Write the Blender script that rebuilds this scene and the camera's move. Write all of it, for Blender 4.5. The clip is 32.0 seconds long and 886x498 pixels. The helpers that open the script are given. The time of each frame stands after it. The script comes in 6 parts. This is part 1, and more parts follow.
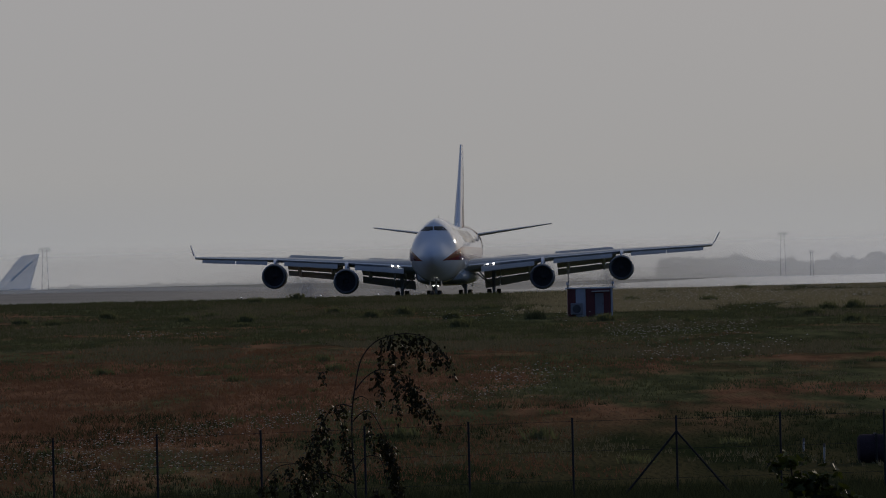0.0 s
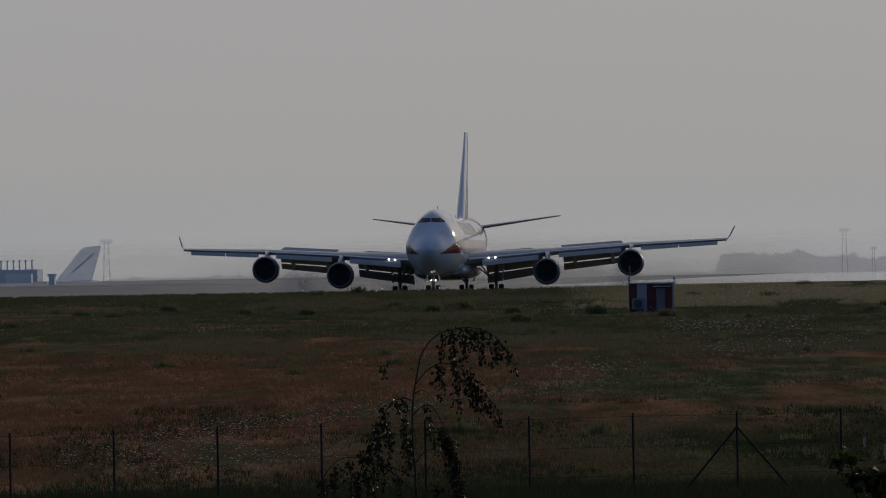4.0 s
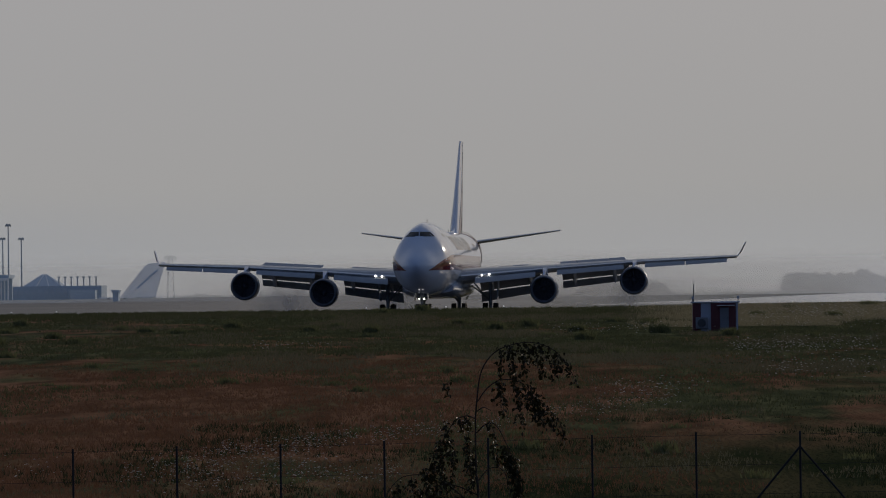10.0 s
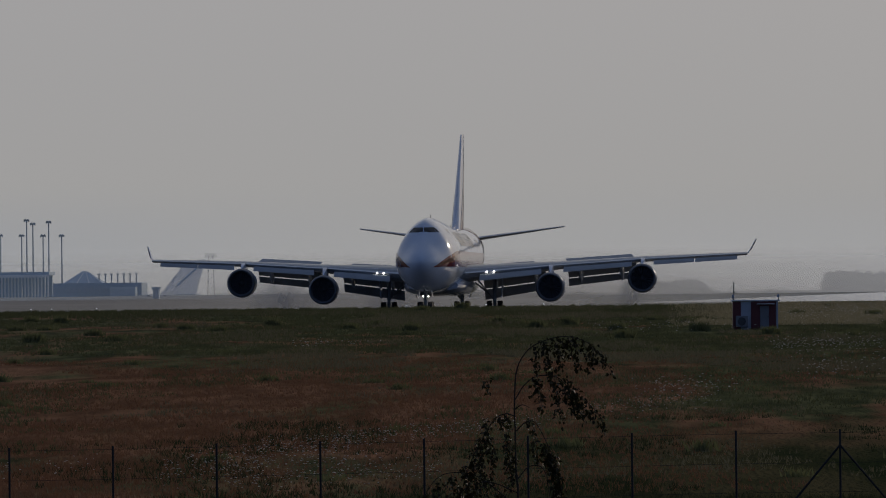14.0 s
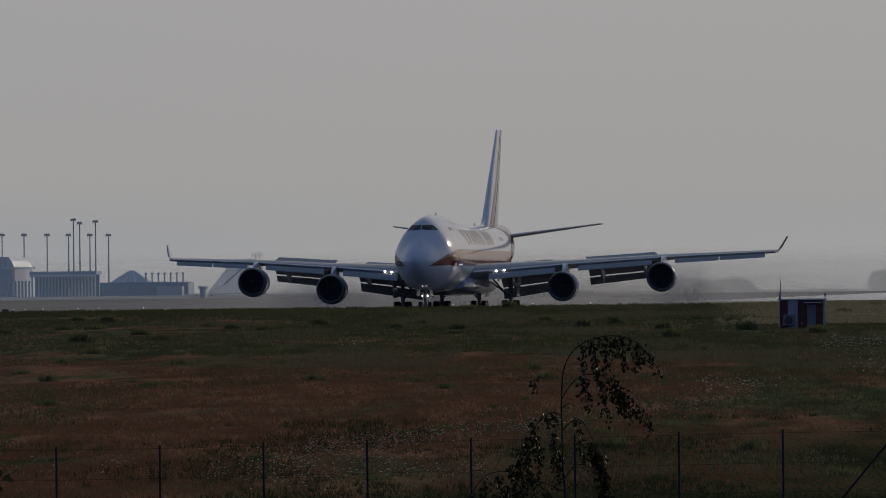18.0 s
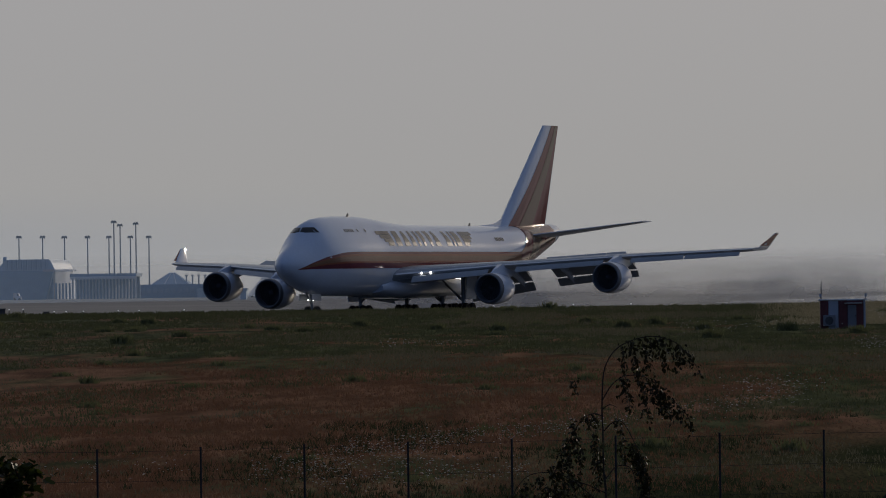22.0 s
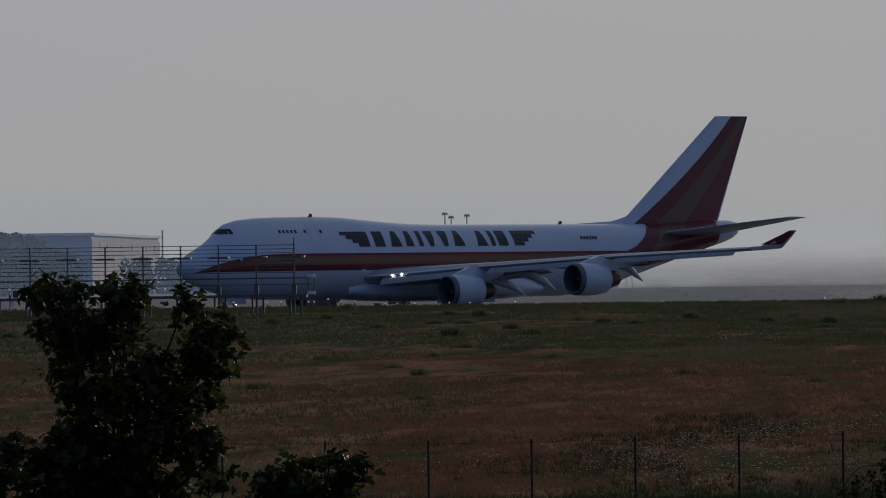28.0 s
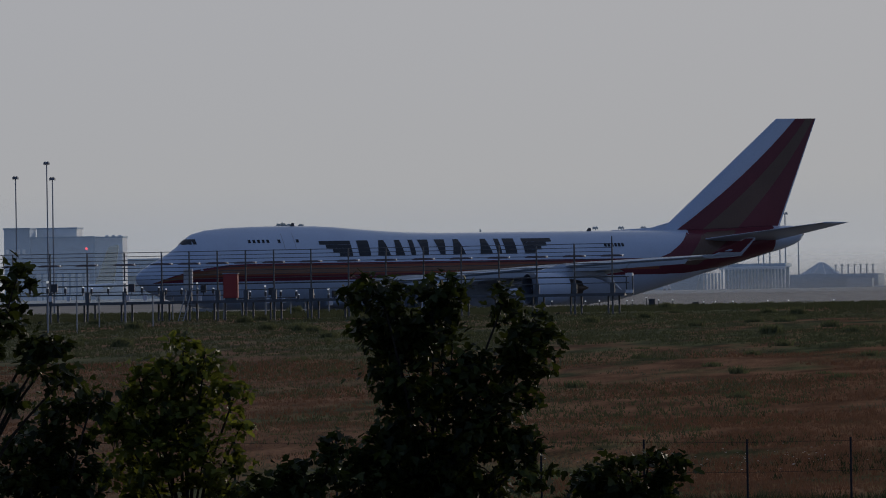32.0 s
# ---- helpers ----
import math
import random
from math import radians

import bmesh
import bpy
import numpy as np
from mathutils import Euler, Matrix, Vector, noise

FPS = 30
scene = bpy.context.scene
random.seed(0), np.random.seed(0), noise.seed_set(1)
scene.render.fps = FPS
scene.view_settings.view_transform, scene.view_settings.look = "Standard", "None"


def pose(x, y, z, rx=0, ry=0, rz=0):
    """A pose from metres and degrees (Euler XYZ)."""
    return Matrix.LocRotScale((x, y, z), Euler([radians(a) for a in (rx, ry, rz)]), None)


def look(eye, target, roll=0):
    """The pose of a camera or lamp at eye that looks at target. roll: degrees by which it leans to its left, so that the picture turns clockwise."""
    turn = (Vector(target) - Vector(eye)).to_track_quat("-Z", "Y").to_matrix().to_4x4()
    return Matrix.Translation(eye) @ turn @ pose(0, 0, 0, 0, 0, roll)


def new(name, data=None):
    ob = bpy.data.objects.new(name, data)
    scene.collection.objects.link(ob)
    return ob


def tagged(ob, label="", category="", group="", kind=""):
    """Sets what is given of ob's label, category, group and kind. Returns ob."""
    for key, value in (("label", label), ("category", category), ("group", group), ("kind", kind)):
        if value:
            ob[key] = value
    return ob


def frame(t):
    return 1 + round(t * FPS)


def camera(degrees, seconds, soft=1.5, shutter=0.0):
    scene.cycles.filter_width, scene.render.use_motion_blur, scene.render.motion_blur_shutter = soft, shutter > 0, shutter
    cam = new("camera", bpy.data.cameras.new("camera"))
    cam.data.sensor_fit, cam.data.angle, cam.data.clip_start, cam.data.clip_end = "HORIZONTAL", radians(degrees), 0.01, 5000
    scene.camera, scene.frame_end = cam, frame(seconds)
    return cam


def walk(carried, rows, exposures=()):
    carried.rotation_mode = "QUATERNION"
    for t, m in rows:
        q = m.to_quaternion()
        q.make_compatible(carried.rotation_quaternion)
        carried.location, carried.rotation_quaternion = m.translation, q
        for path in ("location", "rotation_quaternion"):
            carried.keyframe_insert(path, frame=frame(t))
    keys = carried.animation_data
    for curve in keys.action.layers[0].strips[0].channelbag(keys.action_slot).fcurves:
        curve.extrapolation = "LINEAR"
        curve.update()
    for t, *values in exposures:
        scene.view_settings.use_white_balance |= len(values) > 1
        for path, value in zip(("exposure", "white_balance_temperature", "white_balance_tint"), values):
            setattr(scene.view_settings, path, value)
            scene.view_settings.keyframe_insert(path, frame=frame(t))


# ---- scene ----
cam = camera(6.902, 32.0, soft=1.0)

# Lens in picture units, eye height over the runway, and the horizon line.
LENS = 13000.0
EYE = 2.73
HORIZON = 53.3

# seconds, pan, tilt, lean
PATH = [
    (0, 0.0, -0.0, -1.37), (0.5, -7.7, -3.0, -1.35), (1, -15.3, -0.8, -1.32), (1.5, -30.5, 1.4, -1.29), (2, -55.3, 3.7, -1.24), (2.5, -77.8, 4.3, -1.19),
    (4.5, -120.9, 12.7, -0.97), (5, -141.7, 17.9, -0.93), (5.5, -159.8, 18.9, -0.89), (6, -169.7, 16.0, -0.87), (6.5, -175.0, 8.0, -0.87), (7, -178.9, -4.5, -0.79),
    (7.5, -187.0, -14.2, -0.82), (8, -194.5, -16.4, -0.78), (8.5, -202.7, -14.8, -0.73), (9, -211.5, -17.3, -0.78), (9.5, -216.6, -21.9, -0.79), (10, -221.9, -25.3, -0.75),
    (10.5, -228.0, -25.5, -0.70), (11, -236.6, -23.8, -0.67), (11.5, -250.1, -23.9, -0.70), (12, -260.7, -27.0, -0.69), (12.5, -266.2, -31.3, -0.61), (13, -275.3, -30.8, -0.59),
    (13.5, -283.5, -28.4, -0.64), (14, -293.2, -22.2, -0.62), (14.5, -309.3, -14.5, -0.56), (16.5, -349.4, -18.9, -0.64), (17, -354.3, -25.6, -0.61), (17.5, -361.7, -25.1, -0.68),
    (18, -375.9, -21.3, -0.66), (18.5, -395.2, -16.4, -0.67), (19, -406.0, -13.7, -0.72), (19.5, -411.1, -12.2, -0.73), (20, -415.2, -9.2, -0.71), (20.5, -422.0, -8.7, -0.76),
    (21, -432.0, -15.3, -0.80), (21.5, -438.9, -18.2, -0.77), (22, -447.4, -24.5, -0.79), (22.5, -463.0, -35.1, -0.78), (23, -493.2, -45.7, -0.85), (23.5, -540.7, -53.8, -0.80),
    (24, -603.2, -48.1, -0.84), (24.5, -652.6, -41.1, -0.83), (25, -703.6, -40.2, -0.73), (25.5, -754.5, -33.2, -0.72), (27.5, -980.1, -15.0, -0.71), (28, -1035.1, -18.4, -0.73),
    (28.5, -1095.4, -19.3, -0.80), (29, -1169.4, -18.4, -0.89), (29.5, -1244.0, -15.8, -0.94), (30, -1317.8, -13.7, -0.81), (30.5, -1383.6, -11.3, -0.82), (31, -1448.5, -17.4, -0.93),
    (31.5, -1519.3, -25.2, -0.96), (32, -1603.6, -24.8, -0.95),
]


def way(pan, tilt):
    return Vector((pan / LENS * 1000, 1000, EYE + (HORIZON - tilt) / LENS * 1000))


walk(cam, [(t, look((0, 0, EYE), way(p, q), r)) for t, p, q, r in PATH], exposures=[(0, -0.03, 6510, 10), (25, -0.03, 6510, 10), (28, 0.04, 6360, 10), (32, 0.17, 6280, 10)])

# ---- light: hazy evening sky, low veiled sun behind and to one side ----
SUN_AZ, SUN_EL = 29.0, 13.5
world = bpy.data.worlds.new("hazy_sky")
scene.world = world
world.use_nodes = True
wn, wl = world.node_tree.nodes, world.node_tree.links
wn.clear()
w_out = wn.new("ShaderNodeOutputWorld")
w_bg = wn.new("ShaderNodeBackground")
w_sky = wn.new("ShaderNodeTexSky")
w_sky.sky_type = "NISHITA"
w_sky.sun_disc = False
w_sky.sun_elevation = radians(SUN_EL)
w_sky.sun_rotation = radians(SUN_AZ)
w_sky.air_density, w_sky.dust_density, w_sky.ozone_density = 1.0, 6.0, 1.0
w_co = wn.new("ShaderNodeTexCoord")
w_sep = wn.new("ShaderNodeSeparateXYZ")
w_ramp = wn.new("ShaderNodeValToRGB")
wl.new(w_co.outputs["Generated"], w_sep.inputs[0])
wl.new(w_sep.outputs["Z"], w_ramp.inputs[0])
er = w_ramp.color_ramp
er.elements[0].position, er.elements[0].color = 0.0, (0.398, 0.391, 0.386, 1)
er.elements[1].position, er.elements[1].color = 0.6, (0.20, 0.215, 0.25, 1)
for pos, col in ((0.012, (0.368, 0.365, 0.364, 1)), (0.038, (0.366, 0.366, 0.376, 1)), (0.2, (0.36, 0.365, 0.385, 1))):
    e = er.elements.new(pos)
    e.color = col
w_mix = wn.new("ShaderNodeMix")
w_mix.data_type = "RGBA"
w_mix.inputs[0].default_value = 0.93
w_scale = wn.new("ShaderNodeVectorMath")
w_scale.operation = "SCALE"
w_scale.inputs["Scale"].default_value = 0.07
wl.new(w_sky.outputs[0], w_scale.inputs[0])
wl.new(w_scale.outputs[0], w_mix.inputs[6])
wl.new(w_ramp.outputs[0], w_mix.inputs[7])
# the veiled sky is brightest round the sun and falls off, bluer, to the far side
w_dot = wn.new("ShaderNodeVectorMath")
w_dot.operation = "DOT_PRODUCT"
w_dot.inputs[1].default_value = (math.sin(radians(SUN_AZ - 15)), math.cos(radians(SUN_AZ - 15)), 0.0)
wl.new(w_co.outputs["Generated"], w_dot.inputs[0])
w_fall = wn.new("ShaderNodeValToRGB")
w_half = wn.new("ShaderNodeMath")
w_half.operation = "MULTIPLY_ADD"
w_half.inputs[1].default_value, w_half.inputs[2].default_value = 0.5, 0.5
wl.new(w_dot.outputs["Value"], w_half.inputs[0])
wl.new(w_half.outputs[0], w_fall.inputs[0])
w_fall.color_ramp.elements[0].position, w_fall.color_ramp.elements[0].color = 0.0, (0.17, 0.29, 0.58, 1)
w_fall.color_ramp.elements[1].position, w_fall.color_ramp.elements[1].color = 0.97, (1, 1, 1, 1)
w_fall.color_ramp.elements.new(0.55).color = (0.50, 0.62, 0.86, 1)
w_mul = wn.new("ShaderNodeMix")
w_mul.data_type, w_mul.blend_type = "RGBA", "MULTIPLY"
w_mul.inputs[0].default_value = 1.0
wl.new(w_mix.outputs[2], w_mul.inputs[6])
wl.new(w_fall.outputs[0], w_mul.inputs[7])
wl.new(w_mul.outputs[2], w_bg.inputs[0])
w_bg.inputs[1].default_value = 1.0
wl.new(w_bg.outputs[0], w_out.inputs[0])

sun_data = bpy.data.lights.new("sun", "SUN")
sun_data.energy, sun_data.angle, sun_data.color = 0.85, radians(1.0), (1.0, 0.86, 0.70)
sun = new("sun", sun_data)
az, el = radians(SUN_AZ), radians(SUN_EL)
sun.matrix_world = look((0, 0, 0), (-math.sin(az) * math.cos(el), -math.cos(az) * math.cos(el), -math.sin(el)))


# ---- materials ----
def mat(name, colour, rough=0.6, metal=0.0, vary=0.25, scale=3.0, fine=40.0, bump=0.0, second=None, coat=0.0, spec=0.5, glow=0.0):
    """A surface with variation at two scales, by Noise in the object's metres."""
    m = bpy.data.materials.new(name)
    m.use_nodes = True
    n, l = m.node_tree.nodes, m.node_tree.links
    b = n["Principled BSDF"]
    b.inputs["Roughness"].default_value = rough
    b.inputs["Metallic"].default_value = metal
    b.inputs["Specular IOR Level"].default_value = spec
    b.inputs["Coat Weight"].default_value = coat
    b.inputs["Coat Roughness"].default_value = 0.22
    if glow:
        b.inputs["Emission Color"].default_value = (*colour, 1)
        b.inputs["Emission Strength"].default_value = glow
    co = n.new("ShaderNodeTexCoord")
    big, small = n.new("ShaderNodeTexNoise"), n.new("ShaderNodeTexNoise")
    big.inputs["Scale"].default_value, small.inputs["Scale"].default_value = scale, fine
    big.inputs["Detail"].default_value, small.inputs["Detail"].default_value = 4, 2
    l.new(co.outputs["Object"], big.inputs["Vector"])
    l.new(co.outputs["Object"], small.inputs["Vector"])
    add = n.new("ShaderNodeMath")
    add.operation = "ADD"
    half = n.new("ShaderNodeMath")
    half.operation = "MULTIPLY"
    half.inputs[1].default_value = 0.5
    l.new(big.outputs["Fac"], add.inputs[0])
    l.new(small.outputs["Fac"], add.inputs[1])
    l.new(add.outputs[0], half.inputs[0])
    ramp = n.new("ShaderNodeValToRGB")
    c2 = second or tuple(c * (1 - vary) for c in colour)
    ramp.color_ramp.elements[0].position, ramp.color_ramp.elements[0].color = 0.36, (*c2, 1)
    ramp.color_ramp.elements[1].position, ramp.color_ramp.elements[1].color = 0.62, (*colour, 1)
    l.new(half.outputs[0], ramp.inputs[0])
    l.new(ramp.outputs[0], b.inputs["Base Color"])
    if bump:
        bp = n.new("ShaderNodeBump")
        bp.inputs["Strength"].default_value = bump
        bp.inputs["Distance"].default_value = 0.02
        l.new(small.outputs["Fac"], bp.inputs["Height"])
        l.new(bp.outputs[0], b.inputs["Normal"])
    return m


M = {}
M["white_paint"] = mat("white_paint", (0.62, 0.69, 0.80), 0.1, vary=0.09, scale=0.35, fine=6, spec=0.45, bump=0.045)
M["grey_wing"] = mat("grey_wing", (0.40, 0.42, 0.44), 0.28, vary=0.16, scale=0.5, fine=8)
M["edge_metal"] = mat("edge_metal", (0.70, 0.73, 0.77), 0.34, 0.75, vary=0.12, scale=1.5)
M["tail_grey"] = mat("tail_grey", (0.52, 0.55, 0.60), 0.3, vary=0.12, scale=0.5, fine=8)
# Inlet lip: a dark reflection is put into the metal's colour.
M["lip_metal"] = mat("lip_metal", (0.15, 0.165, 0.19), 0.45, 0.5, vary=0.15, scale=1.5)
M["dark_metal"] = mat("dark_metal", (0.10, 0.10, 0.105), 0.45, 0.7, vary=0.35, scale=2)
M["exhaust"] = mat("exhaust", (0.13, 0.105, 0.088), 0.4, 0.6, vary=0.4, scale=2)
M["red_paint"] = mat("red_paint", (0.178, 0.041, 0.051), 0.1, vary=0.15, scale=0.4, fine=6, spec=0.22, bump=0.045)
M["orange_paint"] = mat("orange_paint", (0.29, 0.090, 0.050), 0.1, vary=0.15, scale=0.4, fine=6, spec=0.22, bump=0.045)
M["gold_paint"] = mat("gold_paint", (0.25, 0.128, 0.075), 0.1, vary=0.15, scale=0.4, fine=6, spec=0.22, bump=0.045)
M["bronze_paint"] = mat("bronze_paint", (0.165, 0.100, 0.070), 0.1, vary=0.15, scale=0.4, fine=6, spec=0.22, bump=0.045)
M["black_mark"] = mat("black_mark", (0.024, 0.026, 0.031), 0.16, spec=0.5, vary=0.3)
M["glass_dark"] = mat("glass_dark", (0.015, 0.017, 0.020), 0.08, vary=0.2)
M["rubber"] = mat("rubber", (0.018, 0.018, 0.018), 0.8, vary=0.3, scale=4)
M["fan"] = mat("fan", (0.085, 0.09, 0.105), 0.45, 0.3, vary=0.4, scale=3)
M["fin_white"] = mat("fin_white", (0.78, 0.80, 0.84), 0.4, vary=0.06, scale=0.3)
M["fin_pale"] = mat("fin_pale", (0.78, 0.80, 0.84), 0.4, vary=0.06, scale=0.3)
M["lamp_white"] = mat("lamp_white", (1.0, 0.96, 0.9), 0.3, vary=0.02, glow=5.0)
M["lamp_red"] = mat("lamp_red", (1.0, 0.10, 0.12), 0.3, vary=0.02, glow=1.2)
M["lamp_small"] = mat("lamp_small", (0.95, 0.95, 0.92), 0.25, vary=0.05, glow=0.25)
M["steel"] = mat("steel", (0.15, 0.155, 0.16), 0.5, 0.5, vary=0.3, scale=2, bump=0.1)
M["galvanised"] = mat("galvanised", (0.34, 0.36, 0.38), 0.45, 0.6, vary=0.25, scale=2, bump=0.1)
M["post_steel"] = mat("post_steel", (0.035, 0.037, 0.040), 0.9, 0.0, vary=0.35, scale=3, spec=0.1)
# Shelter red and white: backlit shade is put into the base colours.
M["hut_red"] = mat("hut_red", (0.115, 0.020, 0.024), 0.5, vary=0.25, scale=1.5, bump=0.1)
M["cabinet_red"] = mat("cabinet_red", (0.42, 0.055, 0.045), 0.45, vary=0.15, scale=1.5)
M["hut_white"] = mat("hut_white", (0.36, 0.40, 0.47), 0.5, vary=0.15, scale=1.5, bump=0.1)
M["cladding_bright"] = mat("cladding_bright", (0.66, 0.67, 0.68), 0.4, vary=0.12, scale=1.2, bump=0.1)
# Runway: part of the grazing sky reflection is put into the pale base colour.
M["concrete"] = mat("concrete", (0.68, 0.67, 0.65), 0.13, vary=0.2, scale=0.05, fine=1.2)
M["old_concrete"] = mat("old_concrete", (0.21, 0.19, 0.165), 0.75, vary=0.35, scale=0.02, fine=0.4)
M["verge"] = mat("verge", (0.135, 0.130, 0.105), 0.9, vary=0.35, scale=0.02, fine=0.4, spec=0.1)
M["asphalt"] = mat("asphalt", (0.075, 0.075, 0.078), 0.55, vary=0.35, scale=0.03, fine=0.9, bump=0.2)
# Blue far walls: the tint of distant haze is put into the base colours.
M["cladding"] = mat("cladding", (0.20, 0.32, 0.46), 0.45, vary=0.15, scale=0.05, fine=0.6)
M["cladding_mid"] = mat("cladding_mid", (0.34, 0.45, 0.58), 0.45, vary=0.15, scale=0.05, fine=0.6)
M["cladding_pale"] = mat("cladding_pale", (0.74, 0.76, 0.78), 0.5, vary=0.12, scale=0.05, fine=0.6)
# Hangar side wall: the low sun's pink is put into the colour.
M["brick_pink"] = mat("brick_pink", (0.42, 0.33, 0.30), 0.7, vary=0.15, scale=0.08, fine=0.8)
# Far roofs, doors and windows: the same haze blue in the base colour.
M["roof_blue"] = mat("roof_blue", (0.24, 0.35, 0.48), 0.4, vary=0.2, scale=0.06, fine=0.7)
M["yellow_paint"] = mat("yellow_paint", (0.50, 0.42, 0.16), 0.35, vary=0.1, scale=0.2)
# Mast grey lightened in the base colour to stand in for haze.
M["mast_steel"] = mat("mast_steel", (0.30, 0.32, 0.35), 0.6, 0.2, vary=0.2, scale=1)
M["far_steel"] = mat("far_steel", (0.34, 0.37, 0.41), 0.6, 0.2, vary=0.2, scale=1)
M["bark"] = mat("bark", (0.050, 0.042, 0.034), 0.95, spec=0.1, vary=0.5, scale=6, fine=60, bump=0.6)
M["birch_bark"] = mat("birch_bark", (0.060, 0.052, 0.042), 0.95, spec=0.1, vary=0.7, scale=9, fine=70, bump=0.4)
M["element_brown"] = mat("element_brown", (0.20, 0.15, 0.14), 0.7, vary=0.3, scale=2)
M["shelter_grey"] = mat("shelter_grey", (0.19, 0.20, 0.23), 0.5, vary=0.2, scale=1.5, bump=0.1)
M["dark_tarp"] = mat("dark_tarp", (0.050, 0.038, 0.048), 0.95, vary=0.4, scale=3, spec=0.05)


def leaf_mat(name, colour, dark, thin=0.35, gloss=0.1):
    """Foliage that varies piece by piece and lets some light through."""
    m = bpy.data.materials.new(name)
    m.use_nodes = True
    n, l = m.node_tree.nodes, m.node_tree.links
    b = n["Principled BSDF"]
    b.inputs["Roughness"].default_value = 0.6 - 0.5 * gloss
    b.inputs["Specular IOR Level"].default_value = gloss
    geo = n.new("ShaderNodeNewGeometry")
    ramp = n.new("ShaderNodeValToRGB")
    ramp.color_ramp.elements[0].color, ramp.color_ramp.elements[1].color = (*dark, 1), (*colour, 1)
    l.new(geo.outputs["Random Per Island"], ramp.inputs[0])
    l.new(ramp.outputs[0], b.inputs["Base Color"])
    tr = n.new("ShaderNodeBsdfTranslucent")
    l.new(ramp.outputs[0], tr.inputs["Color"])
    mix = n.new("ShaderNodeMixShader")
    mix.inputs[0].default_value = thin
    l.new(b.outputs[0], mix.inputs[1])
    l.new(tr.outputs[0], mix.inputs[2])
    l.new(mix.outputs[0], n["Material Output"].inputs["Surface"])
    return m


M["leaf_birch"] = leaf_mat("leaf_birch", (0.034, 0.030, 0.009), (0.008, 0.009, 0.004), 0.25, 0.2)
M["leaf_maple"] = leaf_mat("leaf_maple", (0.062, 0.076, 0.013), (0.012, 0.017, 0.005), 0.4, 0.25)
# Maple leaf again, with sun from behind put into a yellow-green colour.
M["leaf_sunlit"] = leaf_mat("leaf_sunlit", (0.205, 0.220, 0.030), (0.036, 0.046, 0.010), 0.55, 0.3)
# Far trees: the blue of distant haze is put into the leaf colour.
M["haze_leaf_wood"] = leaf_mat("haze_leaf_wood", (0.038, 0.084, 0.138), (0.030, 0.067, 0.112), 0.0, 0.0)
M["haze_leaf_belt"] = leaf_mat("haze_leaf_belt", (0.050, 0.072, 0.092), (0.034, 0.052, 0.070), 0.0, 0.0)
M["grass_dry"] = leaf_mat("grass_dry", (0.250, 0.132, 0.072), (0.180, 0.094, 0.052), 0.25)
M["grass_green"] = leaf_mat("grass_green", (0.128, 0.132, 0.060), (0.088, 0.095, 0.044), 0.25)
M["grass_pale"] = leaf_mat("grass_pale", (0.20, 0.175, 0.105), (0.13, 0.12, 0.07), 0.3)
M["grass_seed"] = leaf_mat("grass_seed", (0.34, 0.30, 0.19), (0.22, 0.195, 0.12), 0.4)
M["weed"] = leaf_mat("weed", (0.165, 0.172, 0.080), (0.100, 0.110, 0.052), 0.45)
# Fence grass darkened: shade between tall blades is put into its colour.
M["shaded_weed"] = leaf_mat("shaded_weed", (0.070, 0.080, 0.034), (0.028, 0.034, 0.016), 0.25)
M["flower"] = leaf_mat("flower", (0.75, 0.71, 0.64), (0.36, 0.33, 0.29), 0.3)


def add_haze(name, share):
    """Haze stand-in: mixes transparency into a far material so the sky shows through it."""
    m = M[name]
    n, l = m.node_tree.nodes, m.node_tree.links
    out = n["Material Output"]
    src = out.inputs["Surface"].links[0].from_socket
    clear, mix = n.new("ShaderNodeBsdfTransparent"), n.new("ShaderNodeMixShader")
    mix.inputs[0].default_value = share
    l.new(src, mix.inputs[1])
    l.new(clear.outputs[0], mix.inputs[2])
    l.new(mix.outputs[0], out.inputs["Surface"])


# Far masts, pale walls, van and parked fins made part see-through as haze.
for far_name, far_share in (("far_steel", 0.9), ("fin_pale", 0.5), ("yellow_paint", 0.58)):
    add_haze(far_name, far_share)


# ---- building helpers ----
def mesh_of(bm, name, material, smooth=False):
    me = bpy.data.meshes.new(name)
    bm.to_mesh(me)
    bm.free()
    mats = material if isinstance(material, (list, tuple)) else [material]
    for k in mats:
        me.materials.append(M[k] if isinstance(k, str) else k)
    if smooth:
        me.polygons.foreach_set("use_smooth", [True] * len(me.polygons))
        me.set_sharp_from_angle(angle=radians(40))
    return me


def part(name, bm, material, parent, label="", smooth=False):
    ob = new(name, mesh_of(bm, name, material, smooth))
    ob.parent = parent
    if label:
        tagged(ob, label)
    return ob


def thing(name, label, category, m=None, group="", kind=""):
    ob = new(name)
    ob.empty_display_size = 0.5
    if m is not None:
        ob.matrix_basis = m
    return tagged(ob, label, category, group, kind)


def solid(name, bm, material, label, category="", group="", kind="", smooth=False):
    ob = new(name, mesh_of(bm, name, material, smooth))
    return tagged(ob, label, category, group, kind)


def box(bm, x0, y0, z0, x1, y1, z1, bevel=0.0):
    r = bmesh.ops.create_cube(bm, size=1.0)
    bmesh.ops.transform(bm, matrix=Matrix.Translation(((x0 + x1) / 2, (y0 + y1) / 2, (z0 + z1) / 2)) @ Matrix.Diagonal((abs(x1 - x0), abs(y1 - y0), abs(z1 - z0), 1)), verts=r["verts"])
    if bevel:
        es = list({e for v in r["verts"] for e in v.link_edges})
        bmesh.ops.bevel(bm, geom=es, offset=bevel, segments=1, affect="EDGES")
    return bm


